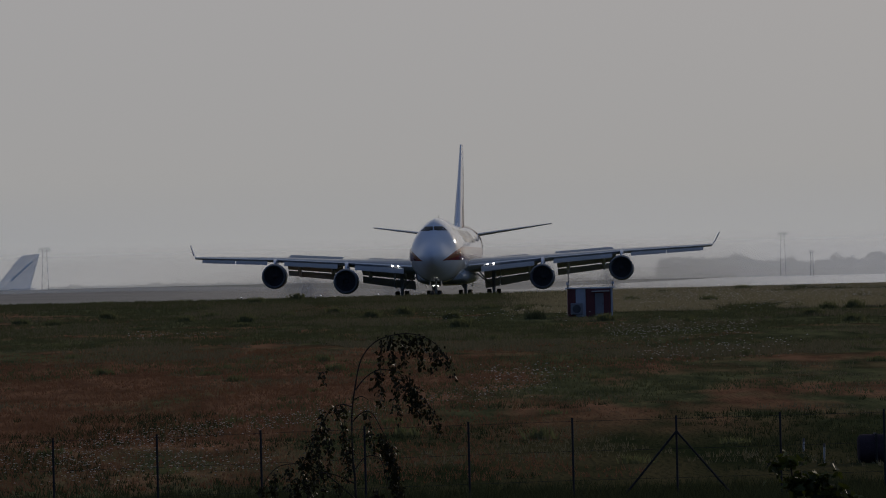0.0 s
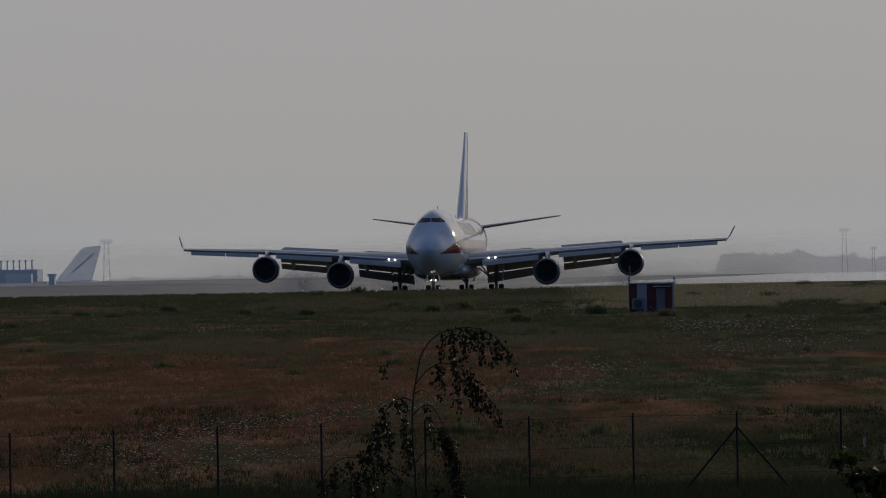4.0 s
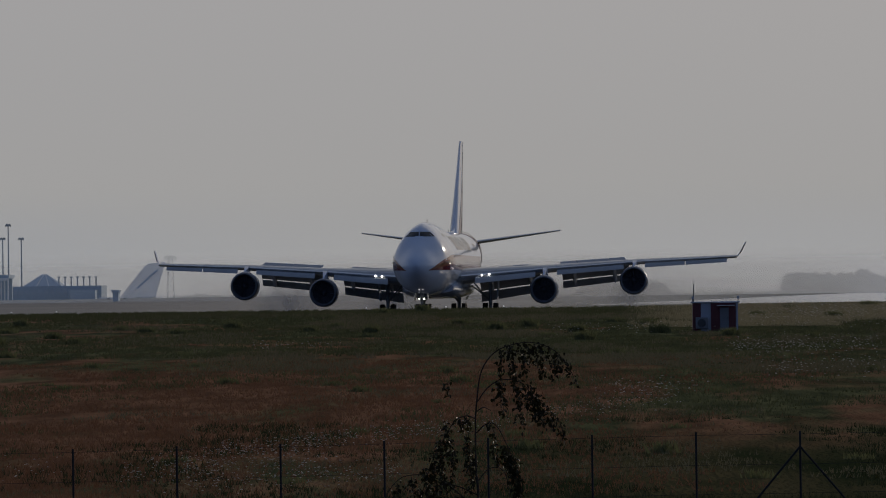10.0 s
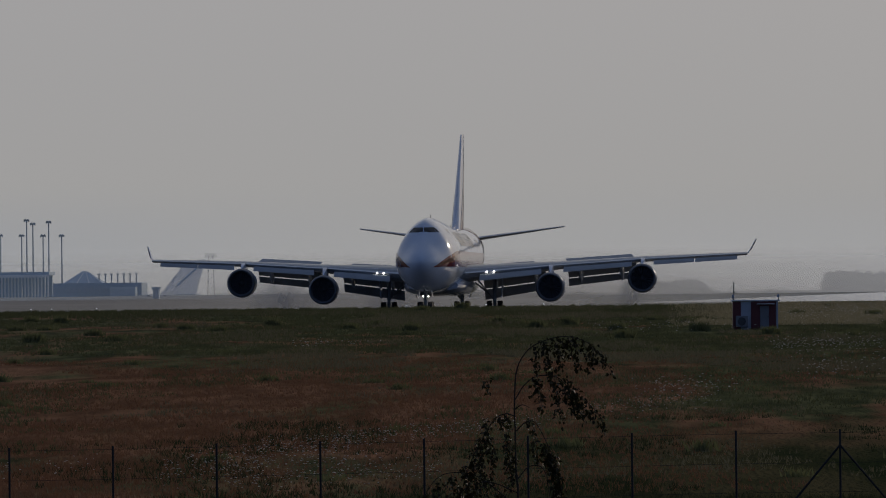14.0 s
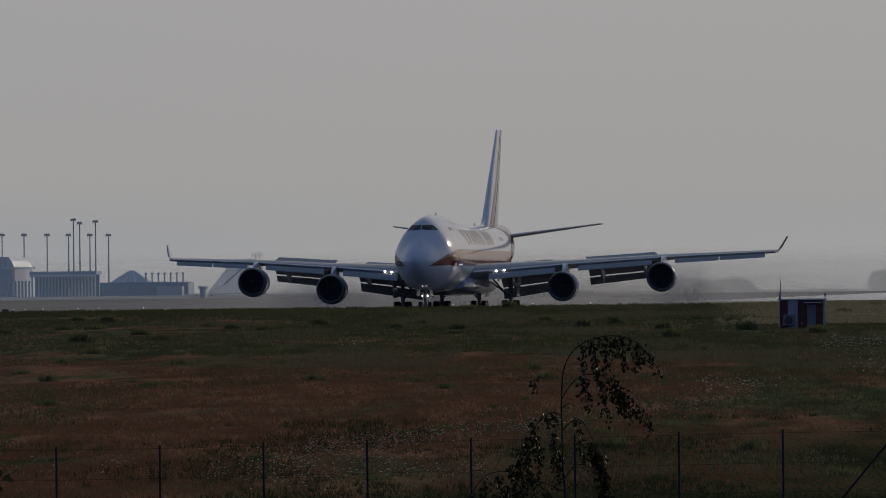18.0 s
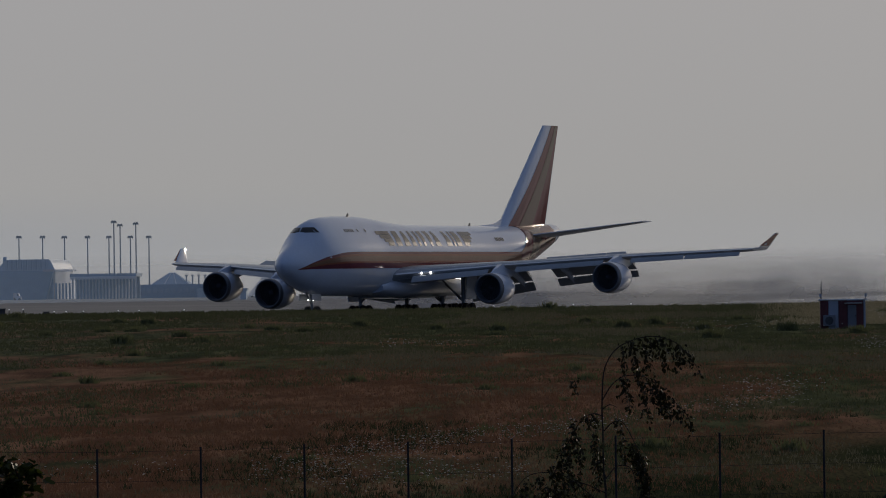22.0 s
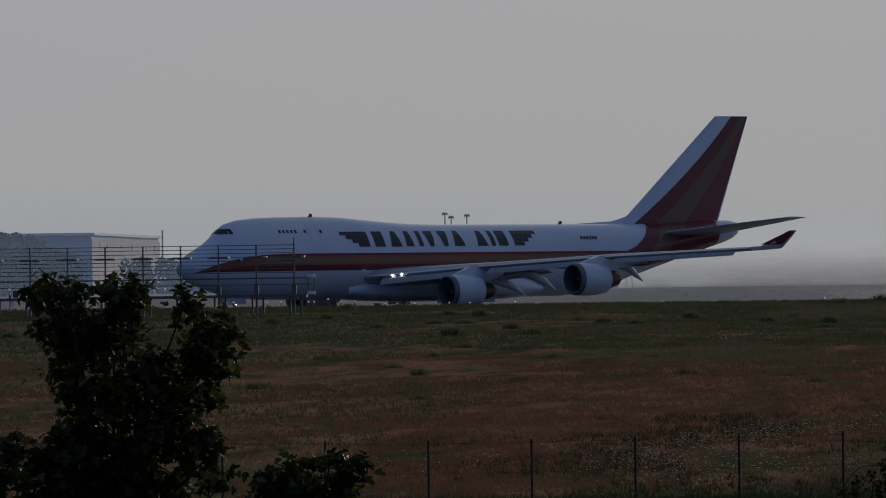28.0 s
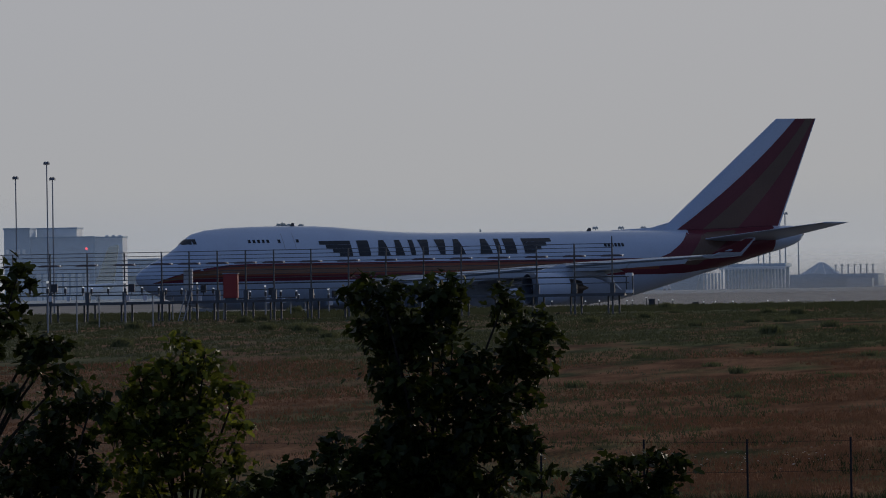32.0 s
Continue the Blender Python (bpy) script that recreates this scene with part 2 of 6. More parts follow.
def tube(bm, a, b, r0, r1=None, seg=8):
    """A round bar from a to b."""
    a, b = Vector(a), Vector(b)
    d = b - a
    q = d.to_track_quat("Z", "Y").to_matrix().to_4x4()
    bmesh.ops.create_cone(bm, cap_ends=True, segments=seg, radius1=r0, radius2=r0 if r1 is None else r1, depth=d.length, matrix=Matrix.Translation((a + b) / 2) @ q)
    return bm


def loft(bm, rings, closed=True, caps=True):
    """Skin over rings of equally many points."""
    vs = [[bm.verts.new(p) for p in ring] for ring in rings]
    n = len(vs[0])
    for a, b in zip(vs, vs[1:]):
        for k in range(n if closed else n - 1):
            bm.faces.new((a[k], a[(k + 1) % n], b[(k + 1) % n], b[k]))
    if caps and closed:
        bm.faces.new(vs[0][::-1])
        bm.faces.new(vs[-1])
    bmesh.ops.recalc_face_normals(bm, faces=bm.faces[:])
    return bm


def plate(bm, pts, thick, axis):
    """A flat outline given a thickness along axis."""
    axis = Vector(axis).normalized() * thick / 2
    return loft(bm, [[Vector(p) - axis for p in pts], [Vector(p) + axis for p in pts]])


def B():
    return bmesh.new()


# ---- ground ----
def smooth(a, b, t):
    t = max(0.0, min(1.0, (t - a) / (b - a)))
    return t * t * (3 - 2 * t)


def ground_z(x, y):
    d = max(y, 0.0)
    profile = np.interp(d, (0, 4, 14, 40, 176, 612, 626, 640, 666, 681, 696, 720, 745, 790, 880, 1000, 5000), (1.1, 1.05, -0.9, -2.9, -2.68, 1.36, 1.26, -0.85, -0.80, -0.15, 0.2, 0.45, 0.5, 0.4, 0.2, -0.1, -0.1))
    # the far apron lies a little higher than the runway
    return float(profile) + 2.3 * smooth(1250, 2000, d) * smooth(0, 80, -x)


def on(u, d):
    """The ground point at distance d seen at sideways position u."""
    x = u / LENS * d
    return Vector((x, d, ground_z(x, d)))


LEAN = 0.01274


def height(v, d, u):
    """The world height seen at level v and sideways position u at distance d, set right for the camera's lean."""
    return EYE - (v + LEAN * u - HORIZON) / LENS * d


def ground():
    ys = [-200, -60, -10, 0, 4, 8, 14, 25, 40, 70, 110] + list(range(140, 640, 12)) + [626, 632] + list(range(640, 820, 4)) + [830, 880, 920, 1000, 1050, 1200, 1400, 1800, 2400, 3200, 4200, 4950]
    ys = sorted(set(ys))
    us = list(range(-4200, 2600, 140))
    bm = B()
    rows = []
    for y in ys:
        row = []
        for u in us:
            x = u / LENS * max(y, 300) * (1 if y < 900 else 1 + (y - 900) / 600)
            z = ground_z(x, y)
            if 150 < y < 606:
                z += 0.10 * noise.noise((x * 0.07, y * 0.05, 0.0)) + 0.05 * noise.noise((x * 0.4, y * 0.2, 3.0))
            row.append(bm.verts.new((x, y, z)))
        rows.append(row)
    for a, b in zip(rows, rows[1:]):
        for k in range(len(us) - 1):
            bm.faces.new((a[k], a[k + 1], b[k + 1], b[k]))
    m = bpy.data.materials.new("meadow")
    m.use_nodes = True
    n, l = m.node_tree.nodes, m.node_tree.links
    b = n["Principled BSDF"]
    b.inputs["Roughness"].default_value = 1.0
    b.inputs["Specular IOR Level"].default_value = 0.0
    co = n.new("ShaderNodeTexCoord")
    mp = n.new("ShaderNodeMapping")
    mp.inputs["Scale"].default_value = (1.0, 0.17, 1.0)
    l.new(co.outputs["Object"], mp.inputs[0])
    big, patch, mid, fine = (n.new("ShaderNodeTexNoise") for _ in range(4))
    for t, sc, det in ((big, 0.075, 5), (patch, 0.26, 4), (mid, 0.6, 4), (fine, 5.0, 3)):
        t.inputs["Scale"].default_value, t.inputs["Detail"].default_value = sc, det
        l.new(mp.outputs[0], t.inputs["Vector"])
    sep = n.new("ShaderNodeSeparateXYZ")
    l.new(co.outputs["Object"], sep.inputs[0])
    # dry sward in the middle of the slope, greener towards fence and runway
    band = n.new("ShaderNodeValToRGB")
    mr = n.new("ShaderNodeMapRange")
    mr.inputs["From Min"].default_value, mr.inputs["From Max"].default_value = 150, 650
    l.new(sep.outputs["Y"], mr.inputs[0])
    l.new(mr.outputs[0], band.inputs[0])
    cr = band.color_ramp
    cr.elements[0].position, cr.elements[0].color = 0.0, (0.0, 0.0, 0.0, 1)
    cr.elements[1].position, cr.elements[1].color = 1.0, (0.15, 0.15, 0.15, 1)
    for pos, c in ((0.085, 0.10), (0.16, 0.62), (0.36, 0.64), (0.47, 0.34), (0.6, 0.20)):
        cr.elements.new(pos).color = (c, c, c, 1)
    addn = n.new("ShaderNodeMath")
    addn.operation = "MULTIPLY_ADD"
    addn.inputs[1].default_value = 1.5
    l.new(big.outputs["Fac"], addn.inputs[0])
    l.new(band.outputs[0], addn.inputs[2])
    # the dry red sward lies mostly on the side away from the shelter
    side = n.new("ShaderNodeMapRange")
    side.inputs["From Min"].default_value, side.inputs["From Max"].default_value = -6.0, 4.0
    side.inputs["To Min"].default_value, side.inputs["To Max"].default_value = 0.16, -0.13
    l.new(sep.outputs["X"], side.inputs[0])
    tot = n.new("ShaderNodeMath")
    blot = n.new("ShaderNodeMapRange")
    blot.inputs["From Min"].default_value, blot.inputs["From Max"].default_value = 0.3, 0.7
    blot.inputs["To Min"].default_value, blot.inputs["To Max"].default_value = -0.46, 0.38
    l.new(patch.outputs["Fac"], blot.inputs[0])
    both = n.new("ShaderNodeMath")
    l.new(side.outputs[0], both.inputs[0])
    l.new(blot.outputs[0], both.inputs[1])
    l.new(addn.outputs[0], tot.inputs[0])
    l.new(both.outputs[0], tot.inputs[1])
    fac = n.new("ShaderNodeMapRange")
    fac.inputs["From Min"].default_value, fac.inputs["From Max"].default_value = 1.01, 1.40
    l.new(tot.outputs[0], fac.inputs[0])
    green, dry, mixc = n.new("ShaderNodeValToRGB"), n.new("ShaderNodeValToRGB"), n.new("ShaderNodeMix")
    for r, a, c in ((green, (0.058, 0.065, 0.031), (0.152, 0.148, 0.068)), (dry, (0.148, 0.078, 0.043), (0.296, 0.157, 0.086))):
        r.color_ramp.elements[0].position, r.color_ramp.elements[0].color = 0.36, (*a, 1)
        r.color_ramp.elements[1].position, r.color_ramp.elements[1].color = 0.64, (*c, 1)
    l.new(mid.outputs["Fac"], green.inputs[0])
    l.new(mid.outputs["Fac"], dry.inputs[0])
    mixc.data_type = "RGBA"
    l.new(fac.outputs[0], mixc.inputs[0])
    l.new(green.outputs[0], mixc.inputs[6])
    l.new(dry.outputs[0], mixc.inputs[7])
    # green grass before the fence, with shade among tall stems put into the colour
    near, here, both2, shaded_green, mixl = n.new("ShaderNodeMapRange"), n.new("ShaderNodeMapRange"), n.new("ShaderNodeMath"), n.new("ShaderNodeValToRGB"), n.new("ShaderNodeMix")
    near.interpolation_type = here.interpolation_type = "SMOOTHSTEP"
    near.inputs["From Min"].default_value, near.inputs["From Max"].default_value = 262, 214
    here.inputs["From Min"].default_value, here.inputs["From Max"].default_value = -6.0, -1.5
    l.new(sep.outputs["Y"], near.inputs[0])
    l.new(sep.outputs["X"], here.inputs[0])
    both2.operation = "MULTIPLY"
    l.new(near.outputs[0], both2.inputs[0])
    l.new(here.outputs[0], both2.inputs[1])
    shaded_green.color_ramp.elements[0].position, shaded_green.color_ramp.elements[0].color = 0.38, (0.034, 0.042, 0.018, 1)
    shaded_green.color_ramp.elements[1].position, shaded_green.color_ramp.elements[1].color = 0.66, (0.110, 0.088, 0.042, 1)
    l.new(patch.outputs["Fac"], shaded_green.inputs[0])
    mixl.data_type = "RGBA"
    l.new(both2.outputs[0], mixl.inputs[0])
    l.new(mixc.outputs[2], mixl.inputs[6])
    l.new(shaded_green.outputs[0], mixl.inputs[7])
    # haze over the ground towards the antenna array, put into the colour as paleness
    pale, haze_pale = n.new("ShaderNodeMapRange"), n.new("ShaderNodeMix")
    pale.inputs["From Min"].default_value, pale.inputs["From Max"].default_value = -22, -60
    pale.inputs["To Max"].default_value = 0.15
    l.new(sep.outputs["X"], pale.inputs[0])
    haze_pale.data_type = "RGBA"
    haze_pale.inputs[7].default_value = (0.33, 0.29, 0.24, 1)
    l.new(pale.outputs[0], haze_pale.inputs[0])
    l.new(mixl.outputs[2], haze_pale.inputs[6])
    l.new(haze_pale.outputs[2], b.inputs["Base Color"])
    bp = n.new("ShaderNodeBump")
    bp.inputs["Strength"].default_value, bp.inputs["Distance"].default_value = 0.8, 0.3
    l.new(fine.outputs["Fac"], bp.inputs["Height"])
    l.new(bp.outputs[0], b.inputs["Normal"])
    return solid("ground", bm, m, "sloping meadow of dry reddish and green grass", "ground", kind="structure", smooth=True)


def paved(name, corners, material, label, lift, category="road"):
    """A paved strip that lies on the ground, cut fine enough to follow it."""
    bm = B()
    a, b, c, d = (Vector(p) for p in corners)
    nu, nv = 24, 40
    grid = []
    for i in range(nv + 1):
        s = i / nv
        row = []
        for j in range(nu + 1):
            p = a.lerp(b, j / nu).lerp(d.lerp(c, j / nu), s)
            row.append(bm.verts.new((p.x, p.y, ground_z(p.x, p.y) + lift)))
        grid.append(row)
    for r0, r1 in zip(grid, grid[1:]):
        for j in range(nu):
            bm.faces.new((r0[j], r0[j + 1], r1[j + 1], r1[j]))
    return solid(name, bm, material, label, category, kind="structure")


ground()
paved("road_apron", [(-420, 642), (60, 642), (60, 800), (-420, 800)], "asphalt", "grey asphalt taxiway beside the runway", 0.05)
paved("road_runway", [(2, 1525), (330, 1450), (600, 4800), (199, 4800)], "concrete", "long pale concrete runway", 0.03)
paved("verge", [(-3.6, 1185), (1.6, 1522), (198, 4790), (-300, 4790)], "verge", "dull grass verge beside the runway", 0.05, "grass")
paved("road_taxiway", [(-420, 1180), (-4, 1180), (-4, 2045), (-640, 2045)], "old_concrete", "wide brownish concrete taxiway", 0.22)


# ---- the aircraft: local x to its left, y aft from the nose, z up ----
SECTIONS = (
    (1.1, 5.0, 5.3, 0.10), (1.3, 4.65, 5.62, 0.45), (1.7, 4.25, 5.95, 0.86), (2.4, 3.85, 6.38, 1.30), (3.3, 3.45, 6.85, 1.70),
    (4.3, 3.1, 7.4, 2.06), (5.1, 2.85, 7.98, 2.32), (5.7, 2.7, 8.55, 2.50), (6.5, 2.52, 9.10, 2.72), (7.9, 2.3, 9.46, 2.98), (9.8, 2.15, 9.64, 3.15), (12.5, 2.1, 9.74, 3.25),
    (16.0, 2.1, 9.77, 3.25), (18.5, 2.1, 9.73, 3.25), (20.5, 2.1, 9.63, 3.25), (22.5, 2.1, 9.45, 3.25), (25.0, 2.1, 9.25, 3.25), (27.5, 2.1, 9.08, 3.25),
    (31.0, 2.1, 8.98, 3.25), (40.0, 2.1, 8.97, 3.25), (46.0, 2.1, 8.97, 3.25), (49.0, 2.45, 8.97, 3.24), (52.0, 3.2, 8.97, 3.16), (55.0, 4.0, 8.97, 2.98), (58.0, 4.85, 9.02, 2.68),
    (61.0, 5.65, 9.10, 2.25), (64.0, 6.45, 9.20, 1.75), (66.5, 7.1, 9.24, 1.30), (67.4, 7.42, 9.20, 1.06), (68.0, 7.75, 9.06, 0.76), (68.3, 8.1, 8.86, 0.40),
)
SEC_Y = [s[0] for s in SECTIONS]


def section(y):
    return [float(np.interp(y, SEC_Y, [s[k] for s in SECTIONS])) for k in (1, 2, 3)]


def pear(y):
    """How far the upper lobe draws in: narrow under the raised deck, round behind it."""
    return float(np.interp(y, (0, 2.2, 4.0, 19.0, 27.5), (2.0, 1.8, 1.56, 1.56, 2.0)))


def half_width(y, z):
    """Half the body's width at a station and height."""
    lo, hi, w = section(y)
    mid = lo + min((hi - lo) * 0.5, 3.25)
    if z >= mid:
        f = min(1.0, (z - mid) / (hi - mid))
        p = pear(y)
        return w * (1 - f ** p) ** (1 / p)
    f = min(1.0, (mid - z) / (mid - lo))
    return w * math.sqrt(max(0.0, 1 - f * f))


def ring(y, n=40):
    lo, hi, w = section(y)
    mid = lo + min((hi - lo) * 0.5, 3.25)
    pts = []
    for k in range(n):
        a = 2 * math.pi * k / n
        c, s = math.cos(a), math.sin(a)
        z = mid + (hi - mid) * s if s > 0 else mid + (mid - lo) * s
        if s > 0:
            x = w * math.copysign((1 - abs(s) ** pear(y)) ** (1 / pear(y)), c) if abs(c) > 1e-6 else 0.0
        else:
            x = w * c
        pts.append((x, y, z))
    return pts


def skin(bm, ys, bottom, top, side, lift=0.02, steps=3):
    """A painted band on the body's side between two height curves."""
    rows = []
    for y in ys:
        lo, hi = bottom(y), top(y)
        rows.append([bm.verts.new((side * (half_width(y, lo + (hi - lo) * k / steps) + lift), y, lo + (hi - lo) * k / steps)) for k in range(steps + 1)])
    for a, b in zip(rows, rows[1:]):
        for k in range(steps):
            q = (a[k], a[k + 1], b[k + 1], b[k])
            bm.faces.new(q if side > 0 else q[::-1])
    return bm


def mark(bm, pts, side, lift=0.03):
    """A flat painted shape of (y, z) corners wrapped on the body's side, with its top edge split finely."""
    vs = [bm.verts.new((side * (half_width(y, z) + lift), y, z)) for y, z in pts]
    bm.faces.new(vs if side > 0 else vs[::-1])
    return bm


def sign(bm, pts, side):
    """A mark of the name, set in its stretch of the side."""
    return mark(bm, [(18.24 + (y - 16.0) * 0.958, z + 0.16) for y, z in pts], side)


def airfoil(n=9):
    """Upper then lower outline, chord 1, thickness 1, as (along, up)."""
    f = lambda t: 5 * (0.2969 * math.sqrt(t) - 0.126 * t - 0.3516 * t * t + 0.2843 * t ** 3 - 0.1036 * t ** 4) * 1.0
    ts = [0.5 - 0.5 * math.cos(math.pi * k / n) for k in range(n + 1)]
    return [(t, f(t)) for t in ts[::-1]] + [(t, -f(t)) for t in ts[1:-1]]


FOIL = airfoil()


def wing_at(s):
    """Leading edge y, chord, height and thickness at span s."""
    le = np.interp(s, (0, 3.2, 11.7, 20.8, 31.4), (18.6, 20.5, 26.5, 34.1, 43.1))
    ch = np.interp(s, (0, 3.2, 12.4, 31.4), (15.8, 14.0, 9.55, 4.1))
    z = np.interp(s, (0, 3.2, 11.7, 20.8, 31.4), (3.95, 4.05, 4.75, 5.38, 5.88))
    th = np.interp(s, (0, 3.2, 12.4, 31.4), (1.9, 1.75, 0.85, 0.34))
    return float(le), float(ch), float(z), float(th)


def foil_ring(le, ch, z, th, place):
    return [place(le + t * ch, z + h * th) for t, h in FOIL]


def circle(c, r, y, n=24, flat=1.0):
    return [(c[0] + r * math.cos(2 * math.pi * k / n), y, c[1] + r * flat * math.sin(2 * math.pi * k / n)) for k in range(n)]


def lathe(bm, c, prof, n=28):
    return loft(bm, [circle(c, r, y, n) for y, r in prof], caps=False)


def engine(plane, side, s, y0, z0):
    c = (side * s, z0)
    pod = part("engine", lathe(B(), c, [(y0 + 0.9, 1.17), (y0 + 0.3, 1.18), (y0 + 0.02, 1.27), (y0, 1.33), (y0 + 0.06, 1.40), (y0 + 0.4, 1.49), (y0 + 1.2, 1.53), (y0 + 2.2, 1.50), (y0 + 3.2, 1.38), (y0 + 3.7, 1.27), (y0 + 3.66, 1.18), (y0 + 3.2, 1.1)]), "white_paint", plane, "white engine nacelle with a bare metal lip", True)
    # the lip's dark skin runs on into the duct to darken it
    part("inlet_lip", lathe(B(), c, [(y0 + 0.88, 1.165), (y0 + 0.28, 1.172), (y0 - 0.01, 1.27), (y0 - 0.03, 1.335), (y0 + 0.05, 1.415), (y0 + 0.24, 1.472), (y0 + 0.46, 1.502)]), "lip_metal", pod, smooth=True)
    fan = B()
    loft(fan, [circle(c, 1.17, y0 + 0.95), circle(c, 0.36, y0 + 0.9), circle(c, 0.2, y0 + 0.6), circle(c, 0.03, y0 + 0.42)])
    part("fan_disc", fan, "fan", pod, smooth=True)
    blades = B()
    for k in range(22):
        a = 2 * math.pi * k / 22
        p = lambda r, da, dy: (c[0] + r * math.cos(a + da), y0 + dy, c[1] + r * math.sin(a + da))
        vs = [blades.verts.new(q) for q in (p(0.36, -0.1, 0.86), p(1.14, -0.02, 0.9), p(1.14, 0.13, 0.72), p(0.36, 0.12, 0.7))]
        blades.faces.new(vs)
    tagged(part("fan_ring", blades, "fan", pod), kind="stuff")
    part("exhaust_core", lathe(B(), c, [(y0 + 3.2, 0.98), (y0 + 4.3, 0.86), (y0 + 5.2, 0.66), (y0 + 5.18, 0.58), (y0 + 4.6, 0.5)]), "exhaust", pod, "browned metal exhaust", True)
    part("exhaust_cone", loft(B(), [circle(c, 0.5, y0 + 4.6), circle(c, 0.34, y0 + 5.3), circle(c, 0.05, y0 + 6.0)]), "exhaust", pod, smooth=True)
    le, ch, zw, th = wing_at(s)
    x = side * s
    pyl = B()
    loft(pyl, [[(x - w, ya, za), (x + w, ya, za), (x + w, yb, zb), (x - w, yb, zb)] for w, ya, za, yb, zb in (
        (0.06, y0 + 0.7, z0 + 1.40, y0 + 0.9, z0 + 1.55), (0.24, y0 + 2.0, z0 + 1.2, le - 0.3, zw + 0.12), (0.26, y0 + 4.2, z0 + 0.75, le + 1.5, zw + 0.1), (0.10, y0 + 6.6, zw - 0.75, le + 3.6, zw - 0.3))])
    part("pylon", pyl, "white_paint", plane, smooth=True)


def wheel(parent, x, y, r=0.62, w=0.44):
    tyre = B()
    prof = [(-w / 2, r * 0.62), (-w / 2, r * 0.9), (-w * 0.36, r), (w * 0.36, r), (w / 2, r * 0.9), (w / 2, r * 0.62)]
    loft(tyre, [[(x + a, y + q * math.cos(2 * math.pi * k / 18), r + q * math.sin(2 * math.pi * k / 18)) for k in range(18)] for a, q in prof])
    t = part("tyre", tyre, "rubber", parent, smooth=True)
    part("rim", tube(B(), (x - w * 0.42, y, r), (x + w * 0.42, y, r), r * 0.52, seg=14), "galvanised", t, smooth=True)


def bogie(plane, x, y, top):
    leg = part("main_gear", tube(B(), (x, y, 0.62), (x, y, top), 0.19, 0.24, 10), "galvanised", plane, smooth=True)
    b = B()
    tube(b, (x, y - 0.8, 0.62), (x, y + 0.8, 0.62), 0.14)
    for dy in (-0.74, 0.74):
        tube(b, (x - 0.6, y + dy, 0.62), (x + 0.6, y + dy, 0.62), 0.09)
    part("truck_beam", b, "steel", leg)
    part("drag_brace", tube(B(), (x, y, 1.3), (x * 0.55, y - 1.4, top), 0.09), "galvanised", leg)
    part("side_brace", tube(B(), (x, y, 1.5), (x * 0.35, y + 0.2, top), 0.08), "galvanised", leg)
    for dx in (-0.56, 0.56):
        for dy in (-0.74, 0.74):
            wheel(leg, x + dx, y + dy)
    side = 1 if x > 0 else -1
    door = B()
    plate(door, [(x + side * 0.75, y - 1.3, 1.6), (x + side * 0.75, y + 1.3, 1.6), (x + side * 0.95, y + 1.2, top - 0.4), (x + side * 0.95, y - 1.2, top - 0.4)], 0.07, (1, 0, 0))
    part("gear_door", door, "white_paint", leg)


SPOILERS = []
FLAPS = []


